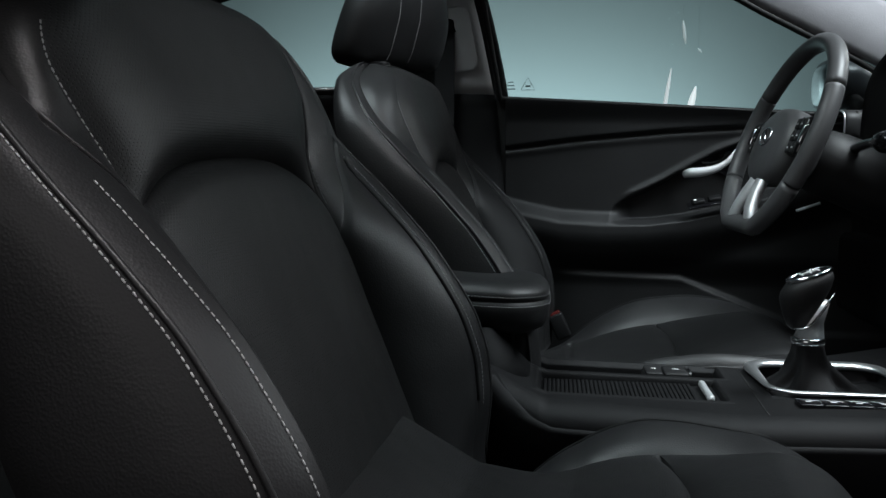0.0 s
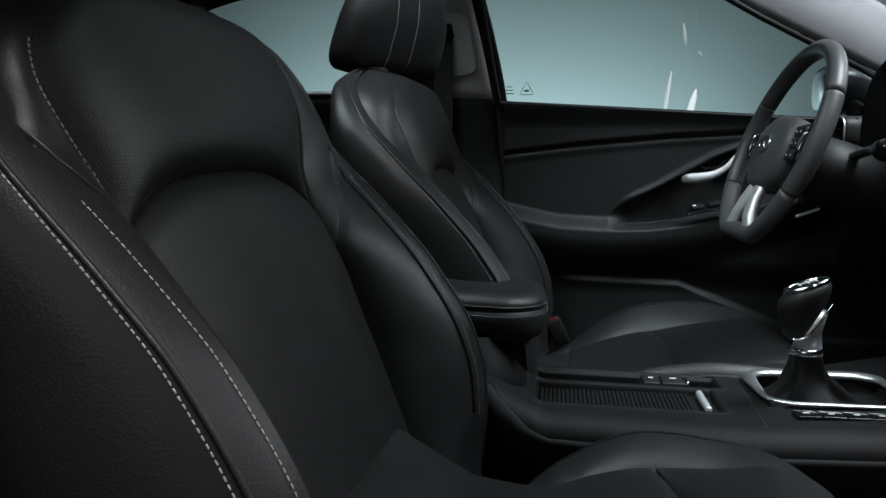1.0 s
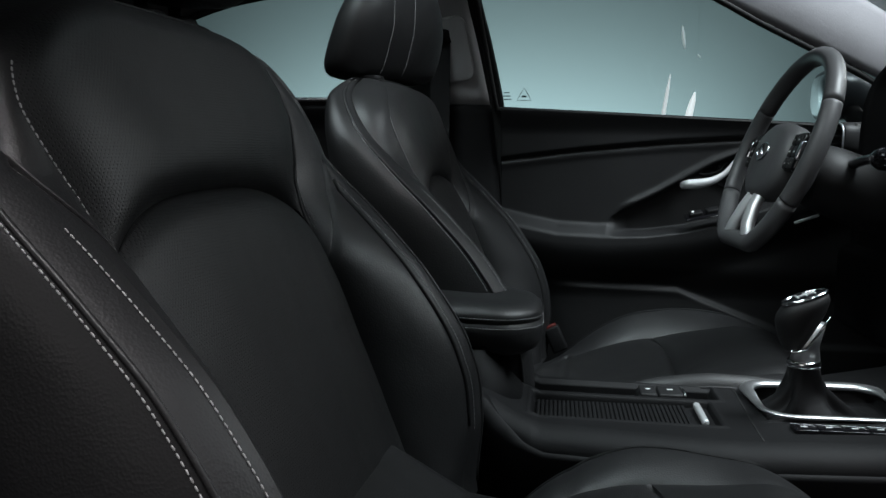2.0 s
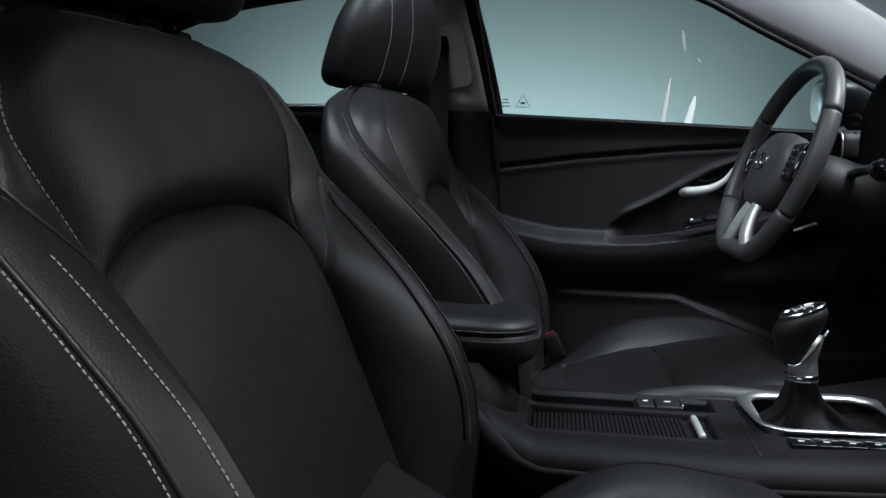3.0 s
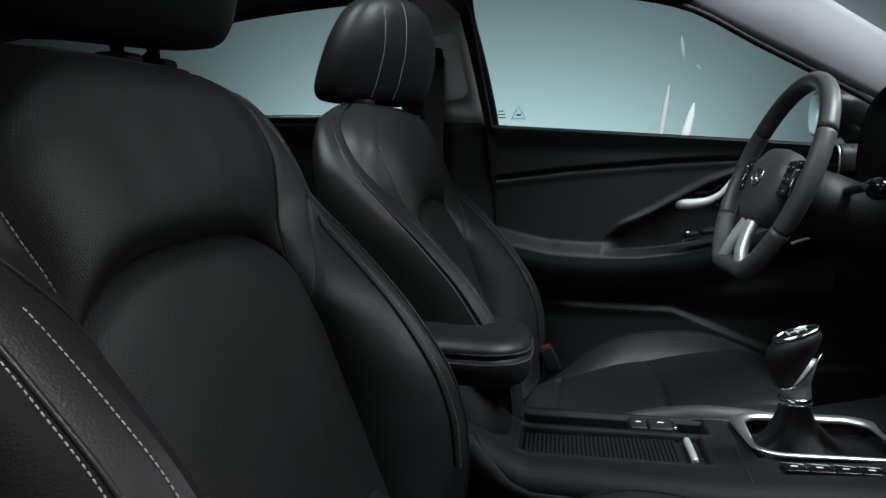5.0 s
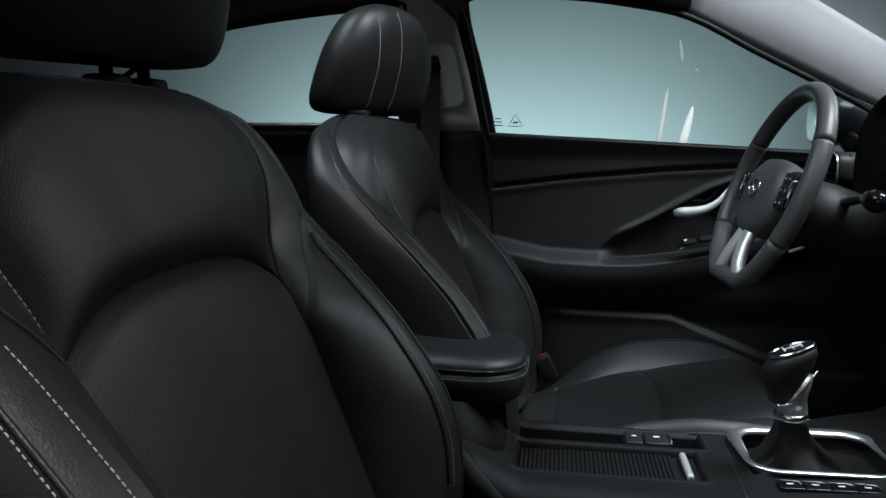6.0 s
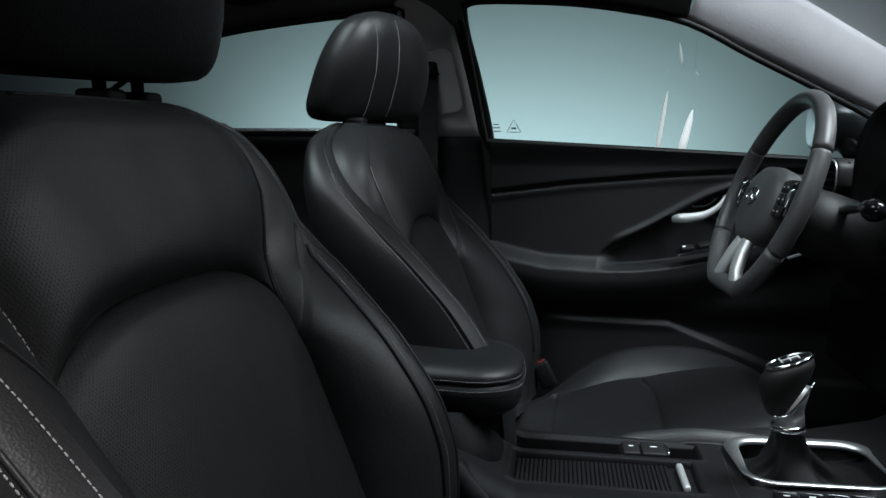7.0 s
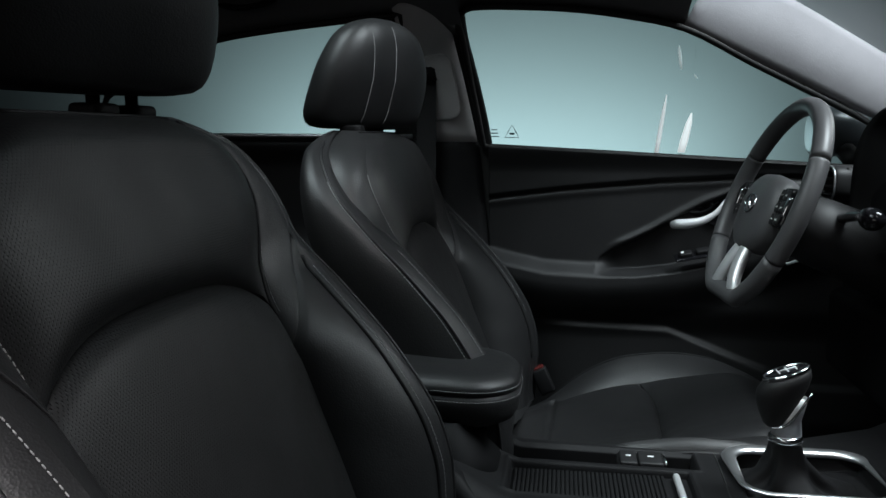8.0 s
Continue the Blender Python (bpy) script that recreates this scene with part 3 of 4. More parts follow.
# headliner: from the window heads up and over to the near side
def headliner(name, y_from, y_to, x_from, x_to, label):
    edge = [(-1.5, 1.05), (-1.1, 1.11), *top_r[::-1], *[(x, z) for x, z in top_f if x < 0.36], (0.40, 1.16)]
    edge = [e for e in edge if x_from - 0.001 <= e[0] <= x_to + 0.001]
    rings = []
    for x, z in edge:
        z += 0.009
        y = side_y(z)
        ring = []
        for k in range(15):
            t = y_from + (y_to - y_from) * k / 14
            lift = 0.115 * max(0.0, math.sin(math.pi * t)) ** 0.55
            ring.append((x, y - (y - 0.42) * t + (0.01 if t == 0 else 0), z + lift - (0.004 if t == 0 else 0)))
        for k in range(14, -1, -1):
            p = ring[k]
            ring.append((p[0], p[1] + (0.02 if k == 0 else 0), p[2] + 0.03))
        rings.append(ring)
    ob = part(name, loft(rings), ROOFCLOTH)
    tagged(ob, label, "headliner", kind="structure")


# Unseen middle left open for softbox_roof; front piece cut to shade lower backrests.
headliner("headliner_far", 0.0, 0.10, -1.5, 0.325, "shade-darkened cloth headliner above the driver windows")
headliner("headliner_near", 0.75, 1.0, -1.5, 0.40, "shade-darkened cloth headliner above the passenger side")
headliner("headliner_rear", 0.10, 0.75, -1.5, -0.62, "shade-darkened cloth headliner over the rear")
headliner("headliner_front", 0.10, 0.75, 0.14, 0.40, "shade-darkened cloth headliner above the windscreen")


def strip_between(low, high, bulge, n=8, thick=0.012):
    """A curved trim skin between two edges of equal count, bulged toward the cabin."""
    rings = []
    for a, b in zip(low, high):
        a, b = Vector(a), Vector(b)
        front = [a.lerp(b, k / n) + Vector((0, -bulge * math.sin(math.pi * (0.08 + 0.92 * k / n)), 0)) for k in range(n + 1)]
        back = [p + Vector((0, thick, 0)) for p in front[::-1]]
        rings.append(front + back)
    return loft(rings)


pl = smooth_curve([(0.315, side_y(1.162), 1.162), (0.452, side_y(1.100), 1.100), (0.565, side_y(1.050), 1.050), (0.67, side_y(1.002), 1.002), (0.80, side_y(0.94), 0.945)], 6)
ph = smooth_curve([(0.378, 1.868, 1.283), (0.527, 1.884, 1.215), (0.654, 1.91, 1.148), (0.782, 1.937, 1.078), (0.92, 1.964, 0.999)], 6)
apillar = part("a_pillar_trim", strip_between(pl, ph, 0.018), HEADLINER)
tagged(apillar, "pale grey cloth trim on the windscreen pillar", "pillar trim", kind="structure")

# windscreen glass between the pillars
ws = thing("windscreen", pose(0, 0, 0), "clear sloping windscreen above the dashboard", "windscreen", kind="structure")
g = mesh_object("pane", [(0.40, 0.55, 1.29), (0.385, 1.875, 1.29), (0.92, 1.965, 1.0), (1.25, 1.85, 0.93), (1.25, 0.45, 0.93), (0.87, 0.45, 1.0)],
                [(0, 1, 2, 5), (5, 2, 3, 4)], GLASS, ws)
g.visible_shadow = False

# B pillar with belt guide
bl = [(-0.20, 1.93, 0.938), (-0.215, 1.885, 1.06), (-0.240, 1.85, 1.15), (-0.255, 1.835, 1.21)]
bh = [(-0.088, 1.935, 0.938), (-0.112, 1.89, 1.06), (-0.133, 1.858, 1.15), (-0.142, 1.835, 1.21)]
bp = part("b_pillar_trim", strip_between(smooth_curve(bl, 5), smooth_curve(bh, 5), 0.016), PILLAR)
tagged(bp, "grey moulded plastic trim on the centre pillar", "pillar trim", kind="structure")
bl = [(-0.215, 1.905, 0.27), (-0.212, 1.905, 0.62), (-0.208, 1.925, 0.80), (-0.203, 1.934, 0.944)]
bh = [(-0.050, 1.915, 0.27), (-0.055, 1.915, 0.62), (-0.070, 1.935, 0.80), (-0.086, 1.939, 0.944)]
bq = part("b_pillar_base", strip_between(smooth_curve(bl, 5), smooth_curve(bh, 5), 0.020), DARK)
tagged(bq, "black moulded plastic foot of the centre pillar", "pillar trim", kind="structure")
fr_lo = [(-0.10, 1.945, 0.60), (-0.10, 1.950, 0.80), (-0.105, 1.945, 0.936), (-0.125, 1.900, 1.06), (-0.145, 1.868, 1.15), (-0.155, 1.845, 1.21)]
fr_hi = [(-0.040, 1.945, 0.60), (-0.045, 1.950, 0.80), (-0.058, 1.945, 0.936), (-0.082, 1.900, 1.06), (-0.104, 1.868, 1.15), (-0.110, 1.845, 1.21)]
bf = part("door_frame", strip_between(smooth_curve(fr_lo, 5), smooth_curve(fr_hi, 5), 0.006), RUBBER)
tagged(bf, "black door frame and rubber beside the pillar", "door frame", kind="structure")
rf_lo = [(-0.275, 1.952, 0.60), (-0.272, 1.957, 0.80), (-0.268, 1.952, 0.936), (-0.272, 1.906, 1.06), (-0.280, 1.874, 1.15), (-0.285, 1.851, 1.21)]
rf_hi = [(-0.190, 1.952, 0.60), (-0.192, 1.957, 0.80), (-0.195, 1.952, 0.936), (-0.205, 1.906, 1.06), (-0.225, 1.874, 1.15), (-0.235, 1.851, 1.21)]
rf = part("rear_door_frame", strip_between(smooth_curve(rf_lo, 5), smooth_curve(rf_hi, 5), 0.006), RUBBER)
tagged(rf, "black rear door frame behind the centre pillar", "door frame", kind="structure")
belt = thing("seat_belt", pose(0, 0, 0), "black seat belt hanging from its pillar guide", "seat belt")
part("belt_guide", sweep([(-0.190, 1.875, 1.092), (-0.181, 1.868, 1.078), (-0.178, 1.868, 1.060)], [0.014, 0.019, 0.015], 12), DARK, belt)
part("guide_cover", slab(rounded_rect(-0.036, 0.036, -0.075, 0.062, 0.022), 0, 0.007, 0.004), PILLAR, belt).matrix_local = pose(-0.163, 1.875, 1.055, 110, 0, 0) @ pose(0, 0, 0, 0, 0, 9)
part("webbing", loft([[(x - 0.002, y, z) for x, y, z in ring] for ring in
                      [[(-0.205, 1.862, 1.07), (-0.165, 1.862, 1.07), (-0.165, 1.864, 1.07), (-0.205, 1.864, 1.07)],
                       [(-0.207, 1.880, 0.90), (-0.167, 1.880, 0.90), (-0.167, 1.882, 0.90), (-0.207, 1.882, 0.90)],
                       [(-0.210, 1.880, 0.40), (-0.170, 1.880, 0.40), (-0.170, 1.882, 0.40), (-0.210, 1.882, 0.40)]]]), WEBBING, belt, smooth=False)


grab = thing("grab_handle", pose(0, 0, 0), "black grab handle on the headliner above the rear window", "grab handle")
part("bar", sweep(smooth_curve([(-0.60, 1.800, 1.225), (-0.585, 1.775, 1.205), (-0.54, 1.768, 1.197), (-0.49, 1.775, 1.207), (-0.475, 1.800, 1.227)], 6), 0.009, 10, flat=0.7), DARK, grab)
for x in (-0.60, -0.475):
    part("mount", sweep([(x, 1.795, 1.222), (x, 1.815, 1.240)], 0.012, 10), DARK, grab)

# ---- door panels ----
def crease(x):
    return np.interp(x, [-0.06, 0.1, 0.3, 0.45, 0.7], [0.822, 0.843, 0.862, 0.871, 0.876])


def ledge(x):
    return np.interp(x, [-0.06, 0.0, 0.06, 0.15, 0.25, 0.324, 0.40, 0.5, 0.7], [0.690, 0.676, 0.664, 0.660, 0.664, 0.674, 0.692, 0.73, 0.80])


def leaf(x):
    return np.interp(x, [0.165, 0.175, 0.20, 0.24, 0.275, 0.33, 0.38, 0.43, 0.55, 0.7], [0.672, 0.70, 0.716, 0.734, 0.752, 0.785, 0.812, 0.832, 0.846, 0.85])


def door_relief(x, z):
    """How far the lining stands out into the cabin."""
    h = 0.03 + 0.010 * sstep(crease(x) - 0.004, crease(x) + 0.004, z)
    h += 0.003 * math.exp(-((z - crease(x) + 0.012) / 0.008) ** 2)
    h -= 0.005 * math.exp(-((z - crease(x)) / 0.004) ** 2)
    h += 0.018 * sstep(0.875, 0.93, z)
    up = (z - ledge(x))
    arm = sstep(0.030, -0.004, up) * sstep(-0.11, -0.015, up)
    h += 0.034 * arm
    if x > 0.165:
        inside = sstep(leaf(x) + 0.002, leaf(x) - 0.006, z) * sstep(ledge(x) - 0.002, ledge(x) + 0.010, z) * sstep(0.160, 0.215, x)
        h -= inside * (0.026 + 0.034 * sstep(0.030, -0.004, up))
        h += 0.008 * math.exp(-((z - leaf(x) - 0.008) / 0.007) ** 2) * sstep(0.18, 0.24, x)
    h -= 0.025 * sstep(0.60, 0.52, z)
    edge = np.interp(x, [0.05, 0.32, 0.46, 0.62], [0.556, 0.548, 0.492, 0.43])
    pocket = sstep(0.30, 0.36, z) * sstep(edge + 0.006, edge - 0.010, z)
    h += 0.013 * pocket * sstep(0.02, 0.14, x)
    return h


def door_skin(x0, x1, nx, nz, relief, zt):
    rings = []
    for i in range(nx + 1):
        x = x0 + (x1 - x0) * i / nx
        front = []
        for k in range(nz + 1):
            z = 0.27 + (zt(x) - 0.27) * k / nz
            front.append((x, 1.965 - relief(x, z), z))
        back = [(x, 1.955, zt(x) + 0.0), (x, 1.985, zt(x)), (x, 1.985, 0.27)]
        rings.append(front + back)
    return loft(rings)


def belt_height(x):
    return np.interp(x, [-0.06, 0.213, 0.565, 0.75], [0.930, 0.917, 0.899, 0.89])


door = thing("driver_door", pose(0, 0, 0), "black moulded driver door lining with armrest and silver handle", "car door")
part("lining", door_skin(-0.062, 0.80, 260, 230, door_relief, belt_height), SOFT, door)
hp = smooth_curve([(0.322, 1.935, 0.770), (0.330, 1.918, 0.773), (0.352, 1.912, 0.775), (0.380, 1.911, 0.782), (0.405, 1.912, 0.798), (0.425, 1.914, 0.822), (0.445, 1.920, 0.836), (0.465, 1.935, 0.838)], 6)
part("inner_handle", sweep(hp, [0.0062 + 0.002 * math.sin(k / 6) for k in range(len(hp))], 12, flat=1.25), SILVER, door, "silver door pull")
part("handle_bowl", slab(rounded_rect(-0.055, 0.055, -0.026, 0.026, 0.024), 0, 0.004, 0.003), GLOSS, door).matrix_local = pose(0.40, 1.958, 0.800, 90, 28, 0)
sw = part("window_switches", bevelled_box((-0.06, -0.018, 0), (0.06, 0.018, 0.006), 0.003), GLOSS, door, "black window switch plate")
sw.matrix_local = pose(0.385, 1.905, 0.712, 14, -12, 0)
for k in range(3):
    part("switch", bevelled_box((-0.05 + k * 0.034, -0.011, 0.004), (-0.024 + k * 0.034, 0.011, 0.014), 0.003), DARK, sw)
part("switch_mark", bevelled_box((-0.046, -0.004, 0.0142), (-0.040, 0.004, 0.0148), 0.0002, 1), PRINT, sw)
part("belt_seal", sweep([(x, 1.945, belt_height(x) - 0.001) for x in np.linspace(-0.06, 0.72, 30)], 0.006, 8), RUBBER, door)


def rear_relief(x, z):
    return 0.035 + 0.02 * sstep(0.88, 0.93, z) + 0.03 * math.exp(-((z - 0.68) / 0.04) ** 2)


rdoor = thing("rear_door", pose(0, 0, 0), "black moulded rear door lining under the window", "car door")
part("lining", door_skin(-1.2, -0.21, 40, 60, rear_relief, lambda x: 0.936), DARK, rdoor)
part("belt_trim", sweep([(x, 1.918, 0.949) for x in np.linspace(-1.0, -0.225, 12)], 0.0045, 8), SATIN, rdoor, "pale bright strip along the window sill")

# warning triangle and lettering bars printed on the glass
mark = thing("glass_marking", pose(0, 0, 0), "small dark warning triangle printed on the window", "sticker")


def glass_pt(x, z):
    return Vector((x, side_y(z) + 0.009, z))


tri = [glass_pt(-0.030, 0.948), glass_pt(0.000, 0.948), glass_pt(-0.015, 0.974)]
part("triangle", sweep([a.lerp(b, t) for a, b in zip(tri, tri[1:] + tri[:1]) for t in (0, 0.5)], 0.0008, 6, closed=True, up=(0, 1, 0)), ETCH, mark)
part("triangle_symbol", sweep([glass_pt(-0.020, 0.956), glass_pt(-0.010, 0.956)], 0.0022, 6), ETCH, mark)
for k in range(3):
    part("text_bar", sweep([glass_pt(-0.062 + 0.002 * k, 0.950 + 0.007 * k), glass_pt(-0.042 - 0.002 * k, 0.950 + 0.007 * k)], 0.0012, 6), ETCH, mark)

# ---- steering wheel ----
wheel = thing("steering_wheel", pose(0.425, 1.585, 0.840, 0, 0, 4.5) @ pose(0, 0, 0, 0, 21.3, 0), "black leather steering wheel with silver lower spokes", "steering wheel")
# wheel frame: x away from the driver, y across, z up
N = 72
R = 0.172


def rim_point(a, r=R):
    y, z = r * math.cos(a), r * math.sin(a)
    return Vector((0, y, max(z, -0.158) if z < 0 else z))


def rim_piece(a0, a1, name, rr, mat, label=""):
    pts = [rim_point(a0 + (a1 - a0) * k / 40) for k in range(41)]
    return part(name, sweep(pts, rr, 16, up=(1, 0, 0)), mat, wheel, label)


for a0, a1 in ((28, 152), (152.8, 207), (207.8, 332.2), (333, 387.2)):
    rim_piece(radians(a0), radians(a1), "rim_section", 0.0155, RIMHIDE)
hub_rings = []
for x, q in ((0.055, 0.86), (0.02, 1.06), (0.002, 1.08), (-0.010, 1.02), (-0.017, 0.84), (-0.021, 0.42)):
    hub_rings.append([(x, 0.076 * q * math.copysign(abs(math.cos(a)) ** 0.75, math.cos(a)), -0.012 + (0.060 if math.sin(a) > 0 else 0.066) * q * math.copysign(abs(math.sin(a)) ** 0.8, math.sin(a)))
                      for a in [math.tau * k / 40 for k in range(40)]])
part("airbag_cover", loft(hub_rings), RIMHIDE, wheel)
badge = [Vector((-0.0220, 0.024 * math.cos(math.tau * k / 32), -0.006 + 0.0155 * math.sin(math.tau * k / 32))) for k in range(32)]
part("emblem_ring", sweep(badge, 0.0020, 8, closed=True, up=(1, 0, 0)), CHROME, wheel, "plain chrome emblem ring")
part("emblem_bar", sweep([(-0.0220, -0.010, -0.015), (-0.0240, 0, -0.006), (-0.0220, 0.010, 0.003)], 0.0026, 8, up=(1, 0, 0)), CHROME, wheel)
for s in (-1, 1):
    sp = [(0.014, s * 0.06, 0.000), (0.012, s * 0.11, 0.006), (0.004, s * 0.162, 0.012)]
    part("spoke", sweep(smooth_curve(sp, 5), [0.034 - 0.001 * k for k in range(11)], 14, flat=0.35, up=(1, 0, 0)), SOFT, wheel)
    pad = part("button_pad", bevelled_box((-0.006, s * 0.098 - 0.022, -0.032), (0.012, s * 0.098 + 0.022, 0.034), 0.007), GLOSS, wheel, "glossy black button pad")
    for r_ in range(3):
        for c_ in range(2):
            y0 = s * 0.098 - 0.018 + c_ * 0.019
            part("button", bevelled_box((-0.0085, y0, -0.029 + r_ * 0.020), (-0.001, y0 + 0.017, -0.011 + r_ * 0.020), 0.002), SOFT, pad)
            part("button_mark", bevelled_box((-0.0091, y0 + 0.006, -0.022 + r_ * 0.020), (-0.0083, y0 + 0.011, -0.0195 + r_ * 0.020), 0.0002, 1), PRINT, pad)
    part("pad_trim", bevelled_box((-0.010, s * 0.126 - 0.004, -0.014), (-0.001, s * 0.126 + 0.006, 0.018), 0.003), CHROME, wheel, "chrome switch trim")
# lower spoke: a dark web between two silver prongs that spread toward the rim
part("spoke_web", loft([[(x + dx, w * t, z) for dx, ts in ((0.0, (-1, 0, 1)), (0.010, (1, 0, -1))) for t in ts] for z, w, x in ((-0.060, 0.020, 0.002), (-0.100, 0.020, -0.004), (-0.156, 0.040, 0.0))]), GLOSS, wheel)
for s in (-1, 1):
    prong = []
    for z, y, w, x in ((-0.052, 0.013, 0.015, 0.000), (-0.075, 0.016, 0.016, -0.007), (-0.100, 0.022, 0.0175, -0.011), (-0.130, 0.034, 0.019, -0.012), (-0.150, 0.046, 0.020, -0.009), (-0.160, 0.051, 0.018, -0.002)):
        prong.append([(x + dx - 0.004 * (1 - t * t), s * y + w * t, z) for dx, ts in ((0.0, (-1, -0.6, -0.2, 0.2, 0.6, 1)), (0.012, (1, 0.3, -0.3, -1))) for t in ts])
    part("lower_spoke", loft(prong), SILVER, wheel, "satin silver lower spoke prong")
column = loft([[(x, r * math.cos(math.tau * k / 24), -0.01 + r * 0.9 * math.sin(math.tau * k / 24)) for k in range(24)] for x, r in ((0.045, 0.056), (0.10, 0.064), (0.22, 0.068), (0.30, 0.07))])
part("column_shroud", column, SOFT, wheel)
for s, reach in ((-1, 0.20), (1, 0.165)):
    st = smooth_curve([(0.105, s * 0.045, 0.020), (0.100, s * 0.12, 0.030), (0.095, s * reach, 0.028)], 6)
    part("stalk", sweep(st, [0.008] * 8 + [0.012, 0.016, 0.018, 0.016, 0.010], 12, up=(1, 0, 0)), GLOSS, wheel, "black indicator stalk")

# ---- dashboard ----
dash = thing("dashboard", pose(0, 0, 0), "black soft plastic dashboard with hooded instruments", "dashboard")
rings = []
for y in np.linspace(0.46, 1.90, 30):
    prof = [(0.66, 0.50), (0.640, 0.58), (0.635, 0.70), (0.615, 0.80), (0.612, 0.845), (0.63, 0.872), (0.70, 0.888), (0.86, 0.895), (1.15, 0.89), (1.15, 0.45)]
    rings.append([(x + 0.02, y, z) for x, z in prof])
part("body", loft(rings), DARK, dash)
hood = []
for x, s in ((0.82, 0.9), (0.70, 1.02), (0.60, 1.03), (0.550, 1.0), (0.545, 0.96), (0.555, 0.92), (0.64, 0.86)):
    hood.append([(x + 0.055 + 0.03 * math.sin(a) * (1 if math.sin(a) > 0 else 0.4), 1.560 + 0.160 * s * math.copysign(abs(math.cos(a)) ** 0.42, math.cos(a)), 0.885 + 0.122 * s * math.copysign(abs(math.sin(a)) ** 0.48, math.sin(a)))
                 for a in [math.tau * k / 48 for k in range(48)]])
hood_ob = part("instrument_hood", loft(hood), DARK, dash, "black hood over the instruments")
for yc in (1.49, 1.66):
    dial = [Vector((0.690, yc + 0.058 * math.cos(math.tau * k / 40), 0.885 + 0.058 * math.sin(math.tau * k / 40))) for k in range(40)]
    part("dial_ring", sweep(dial, 0.003, 8, closed=True, up=(1, 0, 0)), SATIN, hood_ob, "silver dial ring")
knob_ring = [Vector((0.598, 1.600 + 0.025 * math.cos(math.tau * k / 36), 0.802 + 0.025 * math.sin(math.tau * k / 36))) for k in range(36)]
part("control_ring", sweep(knob_ring, 0.0026, 8, closed=True, up=(1, 0, 0)), SATIN, dash, "thin silver ring of a round control")
vent = part("side_vent", loft([[(x, 1.835 + 0.052 * s * c_, 0.866 + 0.034 * s * d_) for c_, d_ in
                                [(math.copysign(abs(math.cos(a)) ** 0.6, math.cos(a)), math.copysign(abs(math.sin(a)) ** 0.6, math.sin(a))) for a in [math.tau * k / 32 for k in range(32)]]]
                               for x, s in ((0.64, 1.0), (0.60, 1.0), (0.592, 0.95), (0.60, 0.86), (0.625, 0.84))]), SOFT, dash, "silver-rimmed air vent")
vent_rim = [Vector((0.594, 1.835 + 0.049 * math.copysign(abs(math.cos(a)) ** 0.6, math.cos(a)), 0.866 + 0.032 * math.copysign(abs(math.sin(a)) ** 0.6, math.sin(a)))) for a in [math.tau * k / 40 for k in range(40)]]
part("vent_rim", sweep(vent_rim, 0.0022, 8, closed=True, up=(1, 0, 0)), SATIN, vent, "thin silver rim")
part("vent_back", bevelled_box((0.616, 1.790, 0.835), (0.622, 1.880, 0.897), 0.002, 1), RUBBER, vent)
for k in range(4):
    part("slat", bevelled_box((0.596, 1.792, 0.842 + 0.015 * k), (0.617, 1.878, 0.8455 + 0.015 * k), 0.001, 1), SOFT, vent)
part("knee_panel", bevelled_box((0.62, 1.35, 0.50), (0.70, 1.88, 0.66), 0.02), DARK, dash)
part("slot_trim", bevelled_box((-0.025, -0.02, -0.003), (0.025, 0.02, 0.003), 0.001, 1), SILVER, door, "short silver trim line").matrix_local = pose(0.570, 1.925, 0.705, 0, -20, 0)

# outside mirror beyond the window
mir = thing("door_mirror", pose(0.66, 2.06, 0.965), "grey door mirror outside the driver window", "car mirror")
part("housing", loft([[(x, 0.085 * s * math.copysign(abs(math.cos(a)) ** 0.7, math.cos(a)), 0.055 * s * math.copysign(abs(math.sin(a)) ** 0.7, math.sin(a))) for a in [math.tau * k / 28 for k in range(28)]]
                      for x, s in ((-0.03, 0.93), (-0.025, 1.0), (0.02, 0.95), (0.06, 0.7), (0.075, 0.3))]), BODYPAINT, mir)
part("mirror_glass", loft([[(x, 0.072 * s * math.copysign(abs(math.cos(a)) ** 0.7, math.cos(a)), 0.045 * s * math.copysign(abs(math.sin(a)) ** 0.7, math.sin(a))) for a in [math.tau * k / 28 for k in range(28)]]
                           for x, s in ((-0.029, 1.0), (-0.034, 0.97))]), CHROME, mir, "mirror glass")
part("mirror_foot", sweep([(0.01, -0.05, -0.03), (0.02, -0.10, -0.06)], 0.02, 10), DARK, mir)

# ---- centre console ----
console = thing("centre_console", pose(0, 0, 0), "black plastic centre console with roller tray and armrest", "centre console")


def console_half(x):
    lo_ = np.interp(x, [-0.35, -0.05, 0.03, 0.26, 0.45, 0.68], [1.13, 1.11, 1.085, 1.060, 1.055, 1.03])
    hi_ = np.interp(x, [-0.35, 0.0, 0.26, 0.36, 0.68], [1.375, 1.362, 1.350, 1.392, 1.47])
    return lo_, hi_


def console_top(x):
    return np.interp(x, [-0.35, -0.05, 0.0, 0.04, 0.28, 0.45, 0.56, 0.68], [0.545, 0.540, 0.515, 0.500, 0.496, 0.502, 0.515, 0.56])


HOLES = ((0.030, 0.270, 1.150, 1.252), (0.018, 0.285, 1.266, 1.328), (0.334, 0.512, 1.178, 1.326))


